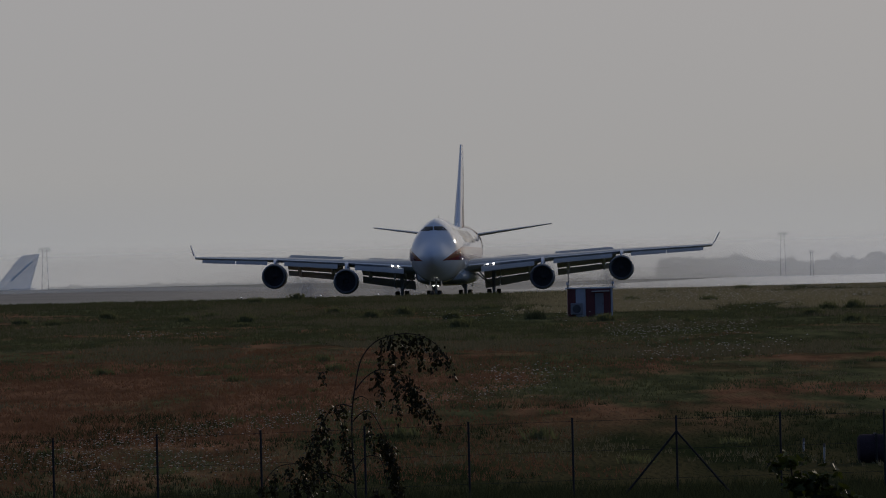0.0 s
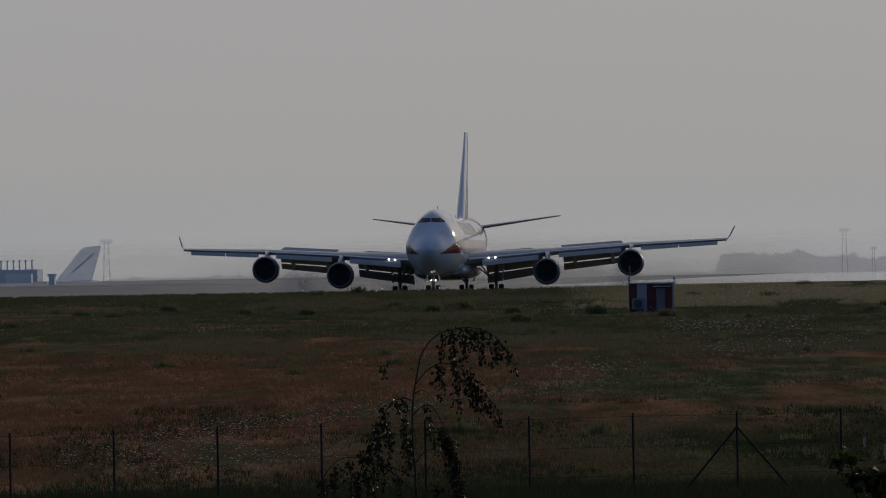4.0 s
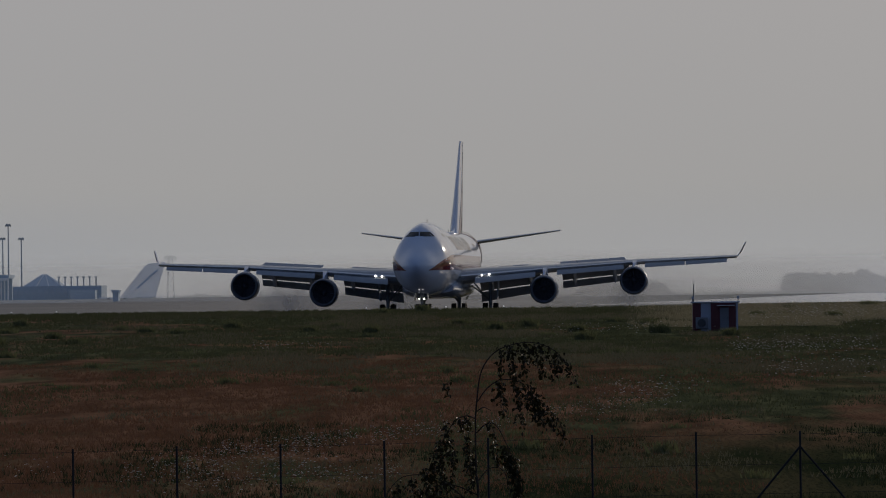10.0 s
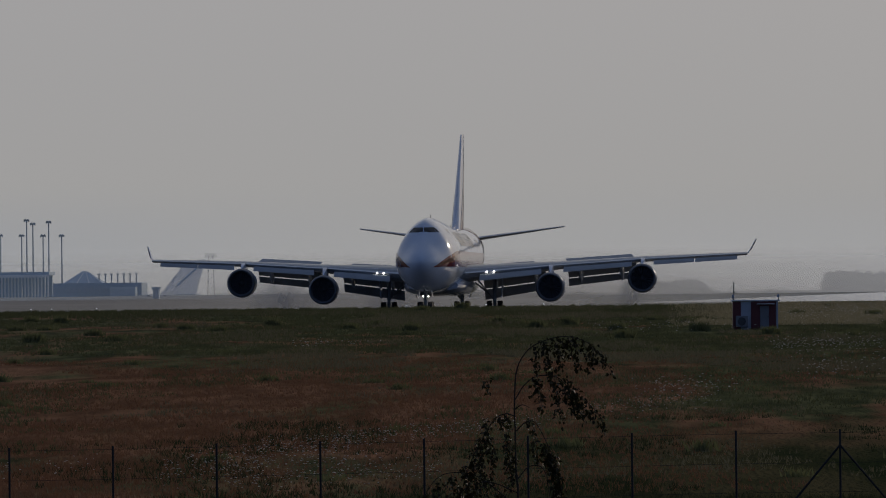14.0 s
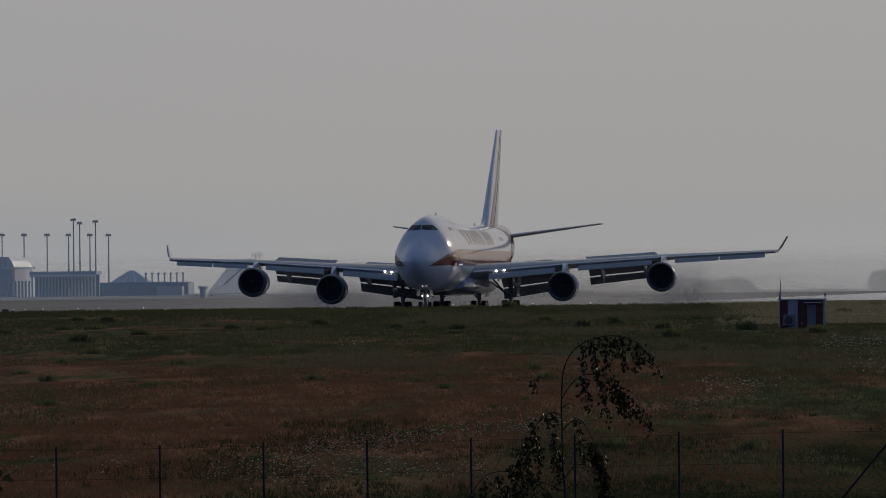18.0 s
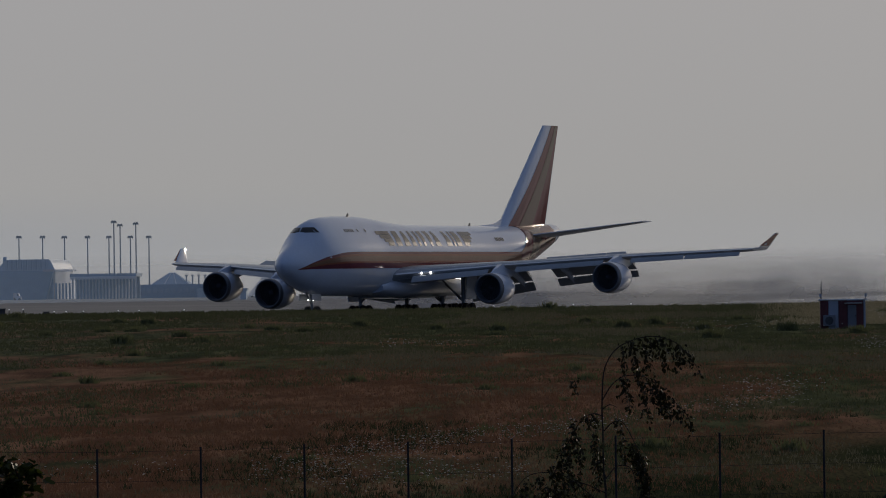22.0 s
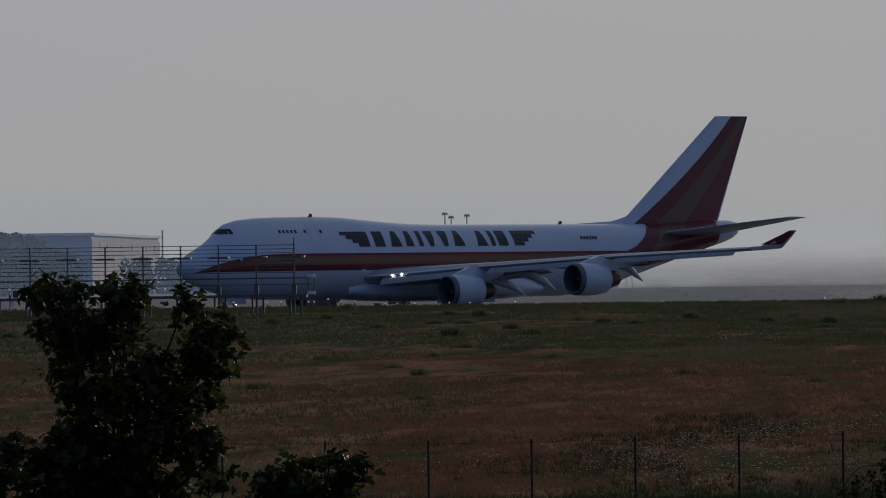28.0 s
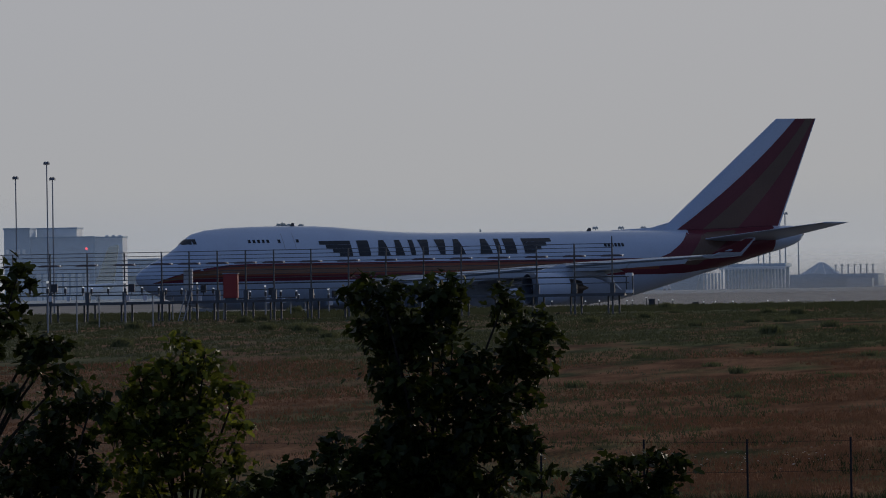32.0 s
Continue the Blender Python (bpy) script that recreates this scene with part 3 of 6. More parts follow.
def aircraft():
    plane = thing("cargo_aircraft", "white four-engined cargo jumbo jet with red and gold stripes", "aircraft")
    ys = sorted(set(SEC_Y + [1.15, 1.45, 2.0, 2.8, 3.8, 4.7, 6.1, 7.2, 8.8, 11, 14, 17.2, 19.5, 21.5, 23.7, 26.2, 34, 37, 43, 50.5, 53.5, 56.5, 59.5, 62.5, 65.3, 67.0, 67.7]))
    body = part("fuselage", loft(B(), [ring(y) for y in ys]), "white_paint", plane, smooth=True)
    # wing-to-body fairing
    fair = B()
    rings = []
    for y, w, lo, hi in ((19.0, 2.5, 2.35, 3.3), (21.5, 3.05, 1.98, 3.9), (24.5, 3.42, 1.82, 4.4), (30, 3.55, 1.75, 4.6), (37, 3.5, 1.82, 4.4), (40, 3.2, 2.0, 3.9), (42, 2.6, 2.5, 3.2)):
        mid = (lo + hi) / 2
        rings.append([(w * math.copysign(abs(math.cos(a)) ** 0.6, math.cos(a)), y, mid + (hi - lo) / 2 * math.copysign(abs(math.sin(a)) ** 0.7, math.sin(a))) for a in (2 * math.pi * k / 28 for k in range(28))])
    part("belly_fairing", loft(fair, rings), "white_paint", plane, smooth=True)
    BAND = (57.5, 61.2)
    # stripes
    st = [2.3 + 0.25 * k for k in range(15)] + [6 + k for k in range(48)]
    top = lambda y: float(np.interp(y, (2.3, 3.9, 5.9, 8.7, 11.5, 60, 64), (4.66, 5.25, 5.80, 6.20, 6.30, 6.30, 6.6)))
    low = lambda y: float(np.interp(y, (2.3, 4, 60, 64), (4.62, 4.68, 4.80, 5.7)))
    cut = lambda f: (lambda y: low(y) + (top(y) - low(y)) * f)
    for side in (1, -1):
        for a, b, k in ((0.0, 0.32, "red_paint"), (0.32, 0.44, "orange_paint"), (0.44, 0.74, "gold_paint"), (0.74, 0.86, "orange_paint"), (0.86, 1.0, "red_paint")):
            part("stripe", skin(B(), st, cut(a), cut(b), side, steps=2), k, body)
        # red sweep over the rear body up to the fin, with a gold band in it
        rear = [52 + 0.4 * k for k in range(33)]
        low_end = lambda y: max(section(y)[0] + 0.12, float(np.interp(y, (52, 55, 64.8), (4.80, 4.86, 6.2))))
        high_end = lambda y: min(section(y)[1] - 0.05, float(np.interp(y, (52, 53.2, 54.6, 55.9), (6.31, 6.75, 7.7, 8.95))))
        part("tail_sweep", skin(B(), rear, low_end, high_end, side, 0.045, 26), "red_paint", body)
        band = [54.6 + 0.3 * k for k in range(31)]
        band_top = lambda y: min(section(y)[1] - 0.06, float(np.interp(y, (54.6, BAND[0]), (5.65, 9.0))))
        band_low = lambda y: min(band_top(y) - 0.01, float(np.interp(y, (56.2, BAND[1]), (5.62, 9.0))))
        part("tail_band", skin(B(), [y for y in band if y < BAND[1] + 0.1], band_low, band_top, side, 0.07, 20), "bronze_paint", body)
        # name on the side: winged emblems and plain letter blocks
        wing_mark = B()
        for k in range(4):
            z0, z1 = 8.15 - 0.36 * k, 8.15 - 0.36 * (k + 1) + 0.02
            for j in range(3):
                f0, f1 = j / 3, (j + 1) / 3
                a = 16.0 + 0.62 * k
                sign(wing_mark, [(a + (19.2 - a) * f0, z0), (a + (19.2 - a) * f0, z1), (a + (19.2 - a) * f1, z1), (a + (19.2 - a) * f1, z0)], side)
        part("emblem", wing_mark, "black_mark", body)
        # plain blocks in the rhythm of the name: start, width, inset at top, inset at foot
        for y0, w, top_in, foot_in in ((19.85, 1.2, 0, 0), (21.75, 1.35, 0.4, 0), (23.6, 0.95, 0.2, 0), (25.2, 0.5, 0, 0), (26.2, 1.1, 0, 0.3), (27.95, 1.1, 0, 0.3), (29.55, 1.35, 0.4, 0), (32.4, 1.35, 0.4, 0), (34.2, 0.5, 0, 0), (35.1, 1.2, 0, 0)):
            bm = B()
            for k in range(4):
                z0, z1 = 6.72 + 0.36 * k, 6.72 + 0.36 * (k + 1)
                i0, i1 = foot_in + (top_in - foot_in) * k / 4, foot_in + (top_in - foot_in) * (k + 1) / 4
                sign(bm, [(y0 + i0, z0), (y0 + i1, z1), (y0 + w - i1, z1), (y0 + w - i0, z0)], side)
            bmesh.ops.remove_doubles(bm, verts=bm.verts[:], dist=0.002)
            part("letter_block", bm, "black_mark", body)
        wing_mark = B()
        for k in range(4):
            z0, z1 = 8.15 - 0.36 * k, 8.15 - 0.36 * (k + 1) + 0.02
            b = 40.2 - 0.62 * k
            for j in range(3):
                f0, f1 = j / 3, (j + 1) / 3
                sign(wing_mark, [(37.1 + (b - 37.1) * f0, z0), (37.1 + (b - 37.1) * f0, z1), (37.1 + (b - 37.1) * f1, z1), (37.1 + (b - 37.1) * f1, z0)], side)
        part("emblem", wing_mark, "black_mark", body)
        bm = B()
        for k in range(6):
            y = 46.65 + 0.345 * k
            mark(bm, [(y, 7.42), (y, 7.74), (y + 0.25, 7.74), (y + 0.25, 7.42)], side)
        part("registration_bar", bm, "black_mark", body)
        # cockpit and upper-deck windows, door outline
        for y0, y1 in ((5.42, 5.78), (5.85, 6.15), (6.22, 6.5)):
            ys_w = [y0 + (y1 - y0) * q / 4 for q in range(5)]
            part("cockpit_window", skin(B(), ys_w, lambda y: 8.16, lambda y: min(8.66, section(y)[1] - 0.10), side, 0.025, 4), "glass_dark", body)
        for k in range(5):
            y = 11.35 + 0.45 * k
            part("window", mark(B(), [(y, 8.2), (y, 8.5), (y + 0.26, 8.5), (y + 0.26, 8.2)], side, 0.02), "glass_dark", body)
        for y in (14.25, 16.05):
            part("window", mark(B(), [(y, 8.2), (y, 8.5), (y + 0.26, 8.5), (y + 0.26, 8.2)], side, 0.02), "glass_dark", body)
        for y in (14.75, 15.85):
            bm = B()
            for z in (7.6, 8.08, 8.56):
                mark(bm, [(y, z), (y, z + 0.48), (y + 0.05, z + 0.48), (y + 0.05, z)], side, 0.02)
            bmesh.ops.remove_doubles(bm, verts=bm.verts[:], dist=0.002)
            part("door_seam", bm, "grey_wing", body)
    # red saddle over the crown under the fin
    saddle = B()
    rows = []
    for i in range(21):
        y = 56.0 + 0.45 * i
        lo, hi, w = section(y)
        mid = lo + min((hi - lo) * 0.5, 3.25)
        rows.append([saddle.verts.new(((w + 0.035) * math.cos(a), y, mid + (hi - mid + 0.035) * math.sin(a))) for a in (radians(50 + 8 * k) for k in range(11))])
    for a, b in zip(rows, rows[1:]):
        for k in range(10):
            saddle.faces.new((a[k], a[k + 1], b[k + 1], b[k]))
    bmesh.ops.recalc_face_normals(saddle, faces=saddle.faces[:])
    part("tail_saddle", saddle, "red_paint", body, smooth=True)
    # windscreen in front, laid on the skin
    def station(x, z):
        lo_y, hi_y = 1.2, 12.0
        for _ in range(30):
            q = (lo_y + hi_y) / 2
            if section(q)[1] > z and half_width(q, z) > x:
                hi_y = q
            else:
                lo_y = q
        return lo_y - 0.03
    for side in (1, -1):
        bm = B()
        rows = []
        for z in (8.22, 8.36, 8.50, 8.66):
            rows.append([bm.verts.new((side * x, station(x, z), z)) for x in (0.05, 0.3, 0.55, 0.8, 1.0)])
        for lo_row, hi_row in zip(rows, rows[1:]):
            for k in range(4):
                q = (lo_row[k], lo_row[k + 1], hi_row[k + 1], hi_row[k])
                bm.faces.new(q if side < 0 else q[::-1])
        part("windscreen", bm, "glass_dark", body)
    for y, z in ((16.2, 9.75), (46.0, 8.96), (53.0, 8.96)):
        bm = B()
        plate(bm, [(0, y, z - 0.05), (0, y + 0.5, z - 0.05), (0, y + 0.5, z + 0.26), (0, y + 0.25, z + 0.3)], 0.05, (1, 0, 0))
        part("antenna_blade", bm, "dark_metal", body)
    # wings
    for side in (1, -1):
        put = lambda s: (lambda y, z: (side * s, y, z))
        spans = (1.5, 3.2, 6, 9, 11.7, 12.4, 16, 20.8, 26, 31.4)
        wing = part("wing", loft(B(), [foil_ring(*wing_at(s), put(s)) for s in spans]), "grey_wing", plane, smooth=True)
        lead = B()
        rings = []
        for s in spans[1:]:
            le, ch, z, th = wing_at(s)
            rings.append([(side * s, le + t * ch * 0.09 - 0.02, z + h) for t, h in ((1.0, 0.335 * th), (0.4, 0.25 * th), (0.0, 0.0), (0.4, -0.25 * th), (1.0, -0.335 * th))])
        part("leading_edge", loft(lead, rings, closed=False), "edge_metal", wing, smooth=True)
        # canted winglet
        wl_rings = []
        for f in (0, 0.25, 1.0):
            le, ch, z, th = wing_at(31.4)
            s = 31.4 + 0.85 * f ** 0.8
            wl_rings.append(foil_ring(le + 0.9 + 3.1 * f, 3.0 - 2.0 * f, 0, 0.30 - 0.12 * f, (lambda s, f: (lambda y, h: (side * (s + h * 0.9), y, 5.88 + 1.57 * f + h * 0.4)))(s, f)))
        wlet = part("winglet", loft(B(), wl_rings), "white_paint", wing, smooth=True)
        face = B()
        out = [(31.62, 44.2, 6.20), (31.62, 46.8, 6.20), (32.22, 47.85, 7.40), (32.22, 47.05, 7.40)]
        plate(face, [(side * (x + 0.10), y, z) for x, y, z in out], 0.02, (1, 0, 0))
        part("winglet_face", face, "red_paint", wlet, "dark red outer face")
        # flaps let down behind the trailing edge
        for s0, s1 in ((4.2, 10.6), (12.9, 19.9)):
            rings = []
            for s in (s0, s1):
                le, ch, z, th = wing_at(s)
                te = le + ch
                L = 0.16 * ch + 0.35
                drop = radians(32)
                rings.append([(side * s, te - 0.75 + a * L * math.cos(drop) + b * math.sin(drop) * 0.3, z - 0.30 - a * L * math.sin(drop) + b * 0.24) for a, b in ((0, 0.2), (0.1, 0.55), (0.5, 0.5), (1, 0.02), (0.5, -0.3), (0.1, -0.4))])
            fl = part("flap", loft(B(), rings), "grey_wing", wing, smooth=True)
            ends = [Vector(r[0]) for r in rings]
            axis = (ends[1] - ends[0]) * side
            FLAPS.append((fl, ends[0], axis.normalized(), 29, 1.15))
            rings = []
            for s in (s0, s1):
                le, ch, z, th = wing_at(s)
                te, L, drop = le + ch, 0.09 * ch + 0.15, radians(50)
                y0 = te - 0.7 + (0.16 * ch + 0.35) * math.cos(radians(32)) + 0.06
                z0 = z - 0.42 - (0.16 * ch + 0.35) * math.sin(radians(32))
                rings.append([(side * s, y0 + a * L * math.cos(drop) + b * 0.12, z0 - a * L * math.sin(drop) + b * 0.10) for a, b in ((0, 0), (0.2, 0.7), (1, 0.02), (0.2, -0.5))])
            tab = part("flap_tab", loft(B(), rings), "grey_wing", wing, smooth=True)
            FLAPS.append((tab, ends[0], axis.normalized(), 34, 1.6))
        # leading-edge flaps let down
        for s0, s1 in ((4.6, 10.7), (12.9, 19.7), (21.9, 26.0), (26.1, 30.4)):
            rings = []
            for s in (s0, s1):
                le, ch, z, th = wing_at(s)
                c = 0.028 * ch + 0.36
                rings.append([(side * s, le + a * c, z + b * c) for a, b in ((0.35, -0.30), (-0.25, -0.42), (-0.72, -0.95), (-0.80, -1.20), (-0.62, -1.16), (-0.12, -0.62))])
            part("leading_flap", loft(B(), rings), "grey_wing", wing, smooth=True)
        # spoilers on their hinges
        for s0, s1 in ((5.6, 7.65), (7.7, 9.8), (13.2, 14.85), (14.9, 16.55), (16.6, 18.25), (18.3, 19.9)):
            ends = []
            for s in ((s0, s1) if side > 0 else (s1, s0)):
                le, ch, z, th = wing_at(s)
                ends.append(Vector((side * s, le + ch * 0.76, z + 0.17 * th + 0.03)))
            along = ends[1] - ends[0]
            ax = along.normalized()
            up = Vector((0, 0, 1))
            ay = up.cross(ax).normalized()
            az_ = ax.cross(ay)
            hinge = Matrix.Translation(ends[0]) @ Matrix((ax, ay, az_)).transposed().to_4x4()
            bm = box(B(), 0.0, 0.0, -0.03, along.length, 1.05, 0.03, 0.01)
            sp = part("spoiler", bm, "grey_wing", wing)
            SPOILERS.append((sp, hinge, s0 < 10))
        # flap track fairings
        for s, ln in ((5.4, 5.2), (9.6, 4.6), (14.2, 4.2), (18.4, 3.8)):
            le, ch, z, th = wing_at(s)
            c0 = le + ch - 2.6
            bm = B()
            loft(bm, [[(side * s + r * 0.62 * math.cos(a), c0 + y, z - dz + r * math.sin(a)) for a in (2 * math.pi * k / 12 for k in range(12))] for y, dz, r in ((0, 0.35, 0.05), (0.8, 0.52, 0.30), (2.0, 0.75, 0.42), (0.72 * ln, 1.25, 0.40), (ln, 2.05, 0.04))])
            part("flap_fairing", bm, "white_paint", wing, smooth=True)
        engine(plane, side, 11.68, 23.2, 2.55)
        engine(plane, side, 20.83, 30.75, 3.38)
        for dx in (0, 0.72):
            s = 5.3 + dx
            le, ch, z, th = wing_at(s)
            bm = B()
            bmesh.ops.create_uvsphere(bm, u_segments=12, v_segments=8, radius=0.105, matrix=Matrix.Translation((side * s, le - 0.04, z - 0.05)))
            part("landing_light", bm, "lamp_white", wing, "lit white landing light")
        # tailplane
        rings = []
        for f in (0.0, 0.5, 1.0):
            s = 1.0 + 10.08 * f
            rings.append(foil_ring(55.8 + 9.3 * f, 9.2 - 6.5 * f, 7.8 + 1.4 * f, 0.45 - 0.3 * f, put(s)))
        part("tailplane", loft(B(), rings), "tail_grey", plane, smooth=True)
        bogie(plane, side * 5.5, 31.6, 4.4)
        bogie(plane, side * 1.92, 34.7, 2.4)
    # nose gear
    leg = part("nose_gear", tube(B(), (0, 7.9, 0.6), (0, 7.6, 2.6), 0.13, 0.17), "galvanised", plane, smooth=True)
    for x in (-0.46, 0.46):
        wheel(leg, x, 7.9, 0.6, 0.4)
    part("axle", tube(B(), (-0.5, 7.9, 0.6), (0.5, 7.9, 0.6), 0.08), "steel", leg)
    part("drag_brace", tube(B(), (0, 7.85, 1.3), (0, 6.5, 2.5), 0.07), "galvanised", leg)
    for x in (-0.26, 0.26):
        bm = B()
        bmesh.ops.create_uvsphere(bm, u_segments=10, v_segments=6, radius=0.075, matrix=Matrix.Translation((x, 7.62, 1.75)))
        part("taxi_light", bm, "lamp_white", leg, "lit white taxi light")
    for x in (-0.62, 0.62):
        bm = B()
        plate(bm, [(x, 6.3, 2.35), (x, 8.5, 2.3), (x * 1.12, 8.4, 1.7), (x * 1.12, 6.4, 1.75)], 0.05, (1, 0, 0))
        part("gear_door", bm, "grey_wing", leg)
    # fin
    def fin_ring(f):
        le, ch, z = 53.4 + 12.5 * f, 12.4 - 8.25 * f, 8.7 + 10.6 * f
        th = 1.15 - 0.8 * f
        return le, ch, z, th
    fin = part("fin", loft(B(), [[(h * t_[3], t_[0] + t * t_[1], t_[2]) for t, h in FOIL] for t_ in (fin_ring(0), fin_ring(0.5), fin_ring(1.0))]), "white_paint", plane, smooth=True)
    dors = B()
    loft(dors, [[(-0.05, 48.6, 8.9), (0.05, 48.6, 8.9), (0.05, 48.6, 8.99), (-0.05, 48.6, 8.99)], [(-0.12, 52.6, 8.9), (0.12, 52.6, 8.9), (0.08, 52.6, 9.17), (-0.08, 52.6, 9.17)], [(-0.14, 55.3, 8.9), (0.14, 55.3, 8.9), (0.08, 55.3, 9.85), (-0.08, 55.3, 9.85)]])
    part("dorsal_fillet", dors, "white_paint", plane, smooth=True)

    def fin_x(f, t):
        return 5 * (0.2969 * math.sqrt(t) - 0.126 * t - 0.3516 * t * t + 0.2843 * t ** 3 - 0.1036 * t ** 4) * (1.15 - 0.8 * f) + 0.02
    for side in (1, -1):
        def fin_band(a0, a1, b0, b1, lift):
            """Between chord shares a (at the root) and b (at the tip)."""
            bm = B()
            rows = []
            for i in range(9):
                f = i / 8
                le, ch, z, th = fin_ring(f)
                lo, hi = a0 + (b0 - a0) * f, a1 + (b1 - a1) * f
                rows.append([bm.verts.new((side * (fin_x(f, lo + (hi - lo) * j / 6) + lift), le + ch * (lo + (hi - lo) * j / 6), z + 0.004)) for j in range(7)])
            for p, q in zip(rows, rows[1:]):
                for j in range(6):
                    fc = (p[j], p[j + 1], q[j + 1], q[j])
                    bm.faces.new(fc if side > 0 else fc[::-1])
            return bm
        part("fin_red", fin_band(0.11, 0.985, 0.47, 0.985, 0.0), "red_paint", fin)
        part("fin_gold", fin_band(0.32, 0.62, 0.74, 0.93, 0.02), "bronze_paint", fin)
    part("tail_cone_vent", tube(B(), (0, 68.15, 8.46), (0, 68.42, 8.48), 0.30, 0.24, 14), "dark_metal", plane)
    return plane


jet = aircraft()


# ---- field shelter ----
def shelter():
    d = 475.0
    p = on(258, d)
    s = d / LENS
    w, h, dep = 80 * s, 52 * s, 2.4
    hut = thing("equipment_shelter", "red and white striped equipment shelter standing in the meadow", "shelter", Matrix.Translation((p.x, d, p.z - 0.1)))
    cuts = (0.0, 0.18, 0.40, 0.60, 0.95, 1.0)
    for k, (a, b) in enumerate(zip(cuts, cuts[1:])):
        part("wall_panel", box(B(), -w / 2 + w * a, -dep / 2, 0, -w / 2 + w * b - 0.02, dep / 2, h), "hut_white" if k in (1, 4) else "hut_red", hut)
    part("roof", box(B(), -w / 2 - 0.12, -dep / 2 - 0.12, h, w / 2 + 0.12, dep / 2 + 0.12, h + 0.09, 0.03), "cladding_bright", hut, "pale sheet metal roof")
    door = part("door", box(B(), w * 0.10, -dep / 2 - 0.05, 0.10, w * 0.29, -dep / 2, h - 0.30, 0.01), "shelter_grey", hut, "dull grey door")
    part("door_handle", box(B(), w * 0.265, -dep / 2 - 0.09, 0.85, w * 0.28, -dep / 2 - 0.05, 0.97, 0.005), "dark_metal", door)
    part("door_canopy", box(B(), w * 0.03, -dep / 2 - 0.45, h - 0.20, w * 0.42, -dep / 2, h - 0.15, 0.01), "cladding_bright", hut)
    ac = part("air_conditioner", box(B(), -w * 0.44, -dep / 2 - 0.35, 0.25, -w * 0.17, -dep / 2, 0.98, 0.03), "shelter_grey", hut, "grey box air conditioner")
    part("fan_grille", tube(B(), (-w * 0.31, -dep / 2 - 0.37, 0.61), (-w * 0.31, -dep / 2 - 0.34, 0.61), 0.27, seg=16), "dark_metal", ac)
    part("mast", tube(B(), (-w * 0.47, 0, h), (-w * 0.47, 0, h + 1.25), 0.035), "steel", hut)
    for x in (-w * 0.5, w * 0.5):
        lamp = part("obstruction_light", tube(B(), (x, -dep / 2, h + 0.26), (x, -dep / 2, h + 0.44), 0.09, 0.07, 10), "hut_white", hut)
        part("lamp_stem", tube(B(), (x, -dep / 2, h), (x, -dep / 2, h + 0.26), 0.03), "steel", lamp)
    return hut


shelter()


# ---- wire fence ----
def fence_top(u):
    return float(np.interp(u, (-1076, -895, -710, -514, 26, 214, 402, 800), (335.7, 332, 327, 322, 306.7, 301.8, 298.9, 291)))


FENCE_D = 176.6


def fence():
    f = thing("wire_fence", "wire mesh fence on thin dark steel posts", "fence")
    us = [-2540 + 183.9 * k for k in range(19)]
    off = (-698.2 - us[0]) % 183.9
    us = [u + off for u in us]
    tops = []
    for u in us:
        p = on(u, FENCE_D)
        z = height(fence_top(u), FENCE_D, u)
        tops.append((p.x, z, p.z))
        bm = tube(B(), (p.x, FENCE_D, p.z - 0.2), (p.x, FENCE_D, z), 0.027, seg=8)
        part("post", bm, "post_steel", f)
        if abs(u - 402) < 60:
            for s in (-1, 1):
                part("strut", tube(B(), (p.x + s * 1.45, FENCE_D, p.z - 0.1), (p.x, FENCE_D, z - 0.38), 0.026), "post_steel", f)
    for drop in (0.08, 0.8, 1.5):
        line = [Vector((x, FENCE_D, z - drop)) for x, z, _ in tops]
        q = [Vector((0, 0.004, 0)), Vector((0, 0, 0.004)), Vector((0, -0.004, 0)), Vector((0, 0, -0.004))]
        part("wire", loft(B(), [[p + o for o in q] for p in line]), "post_steel", f)
    return f


fence()


# ---- antenna array and approach lights at the runway's end ----
ARRAY_D = 560.0


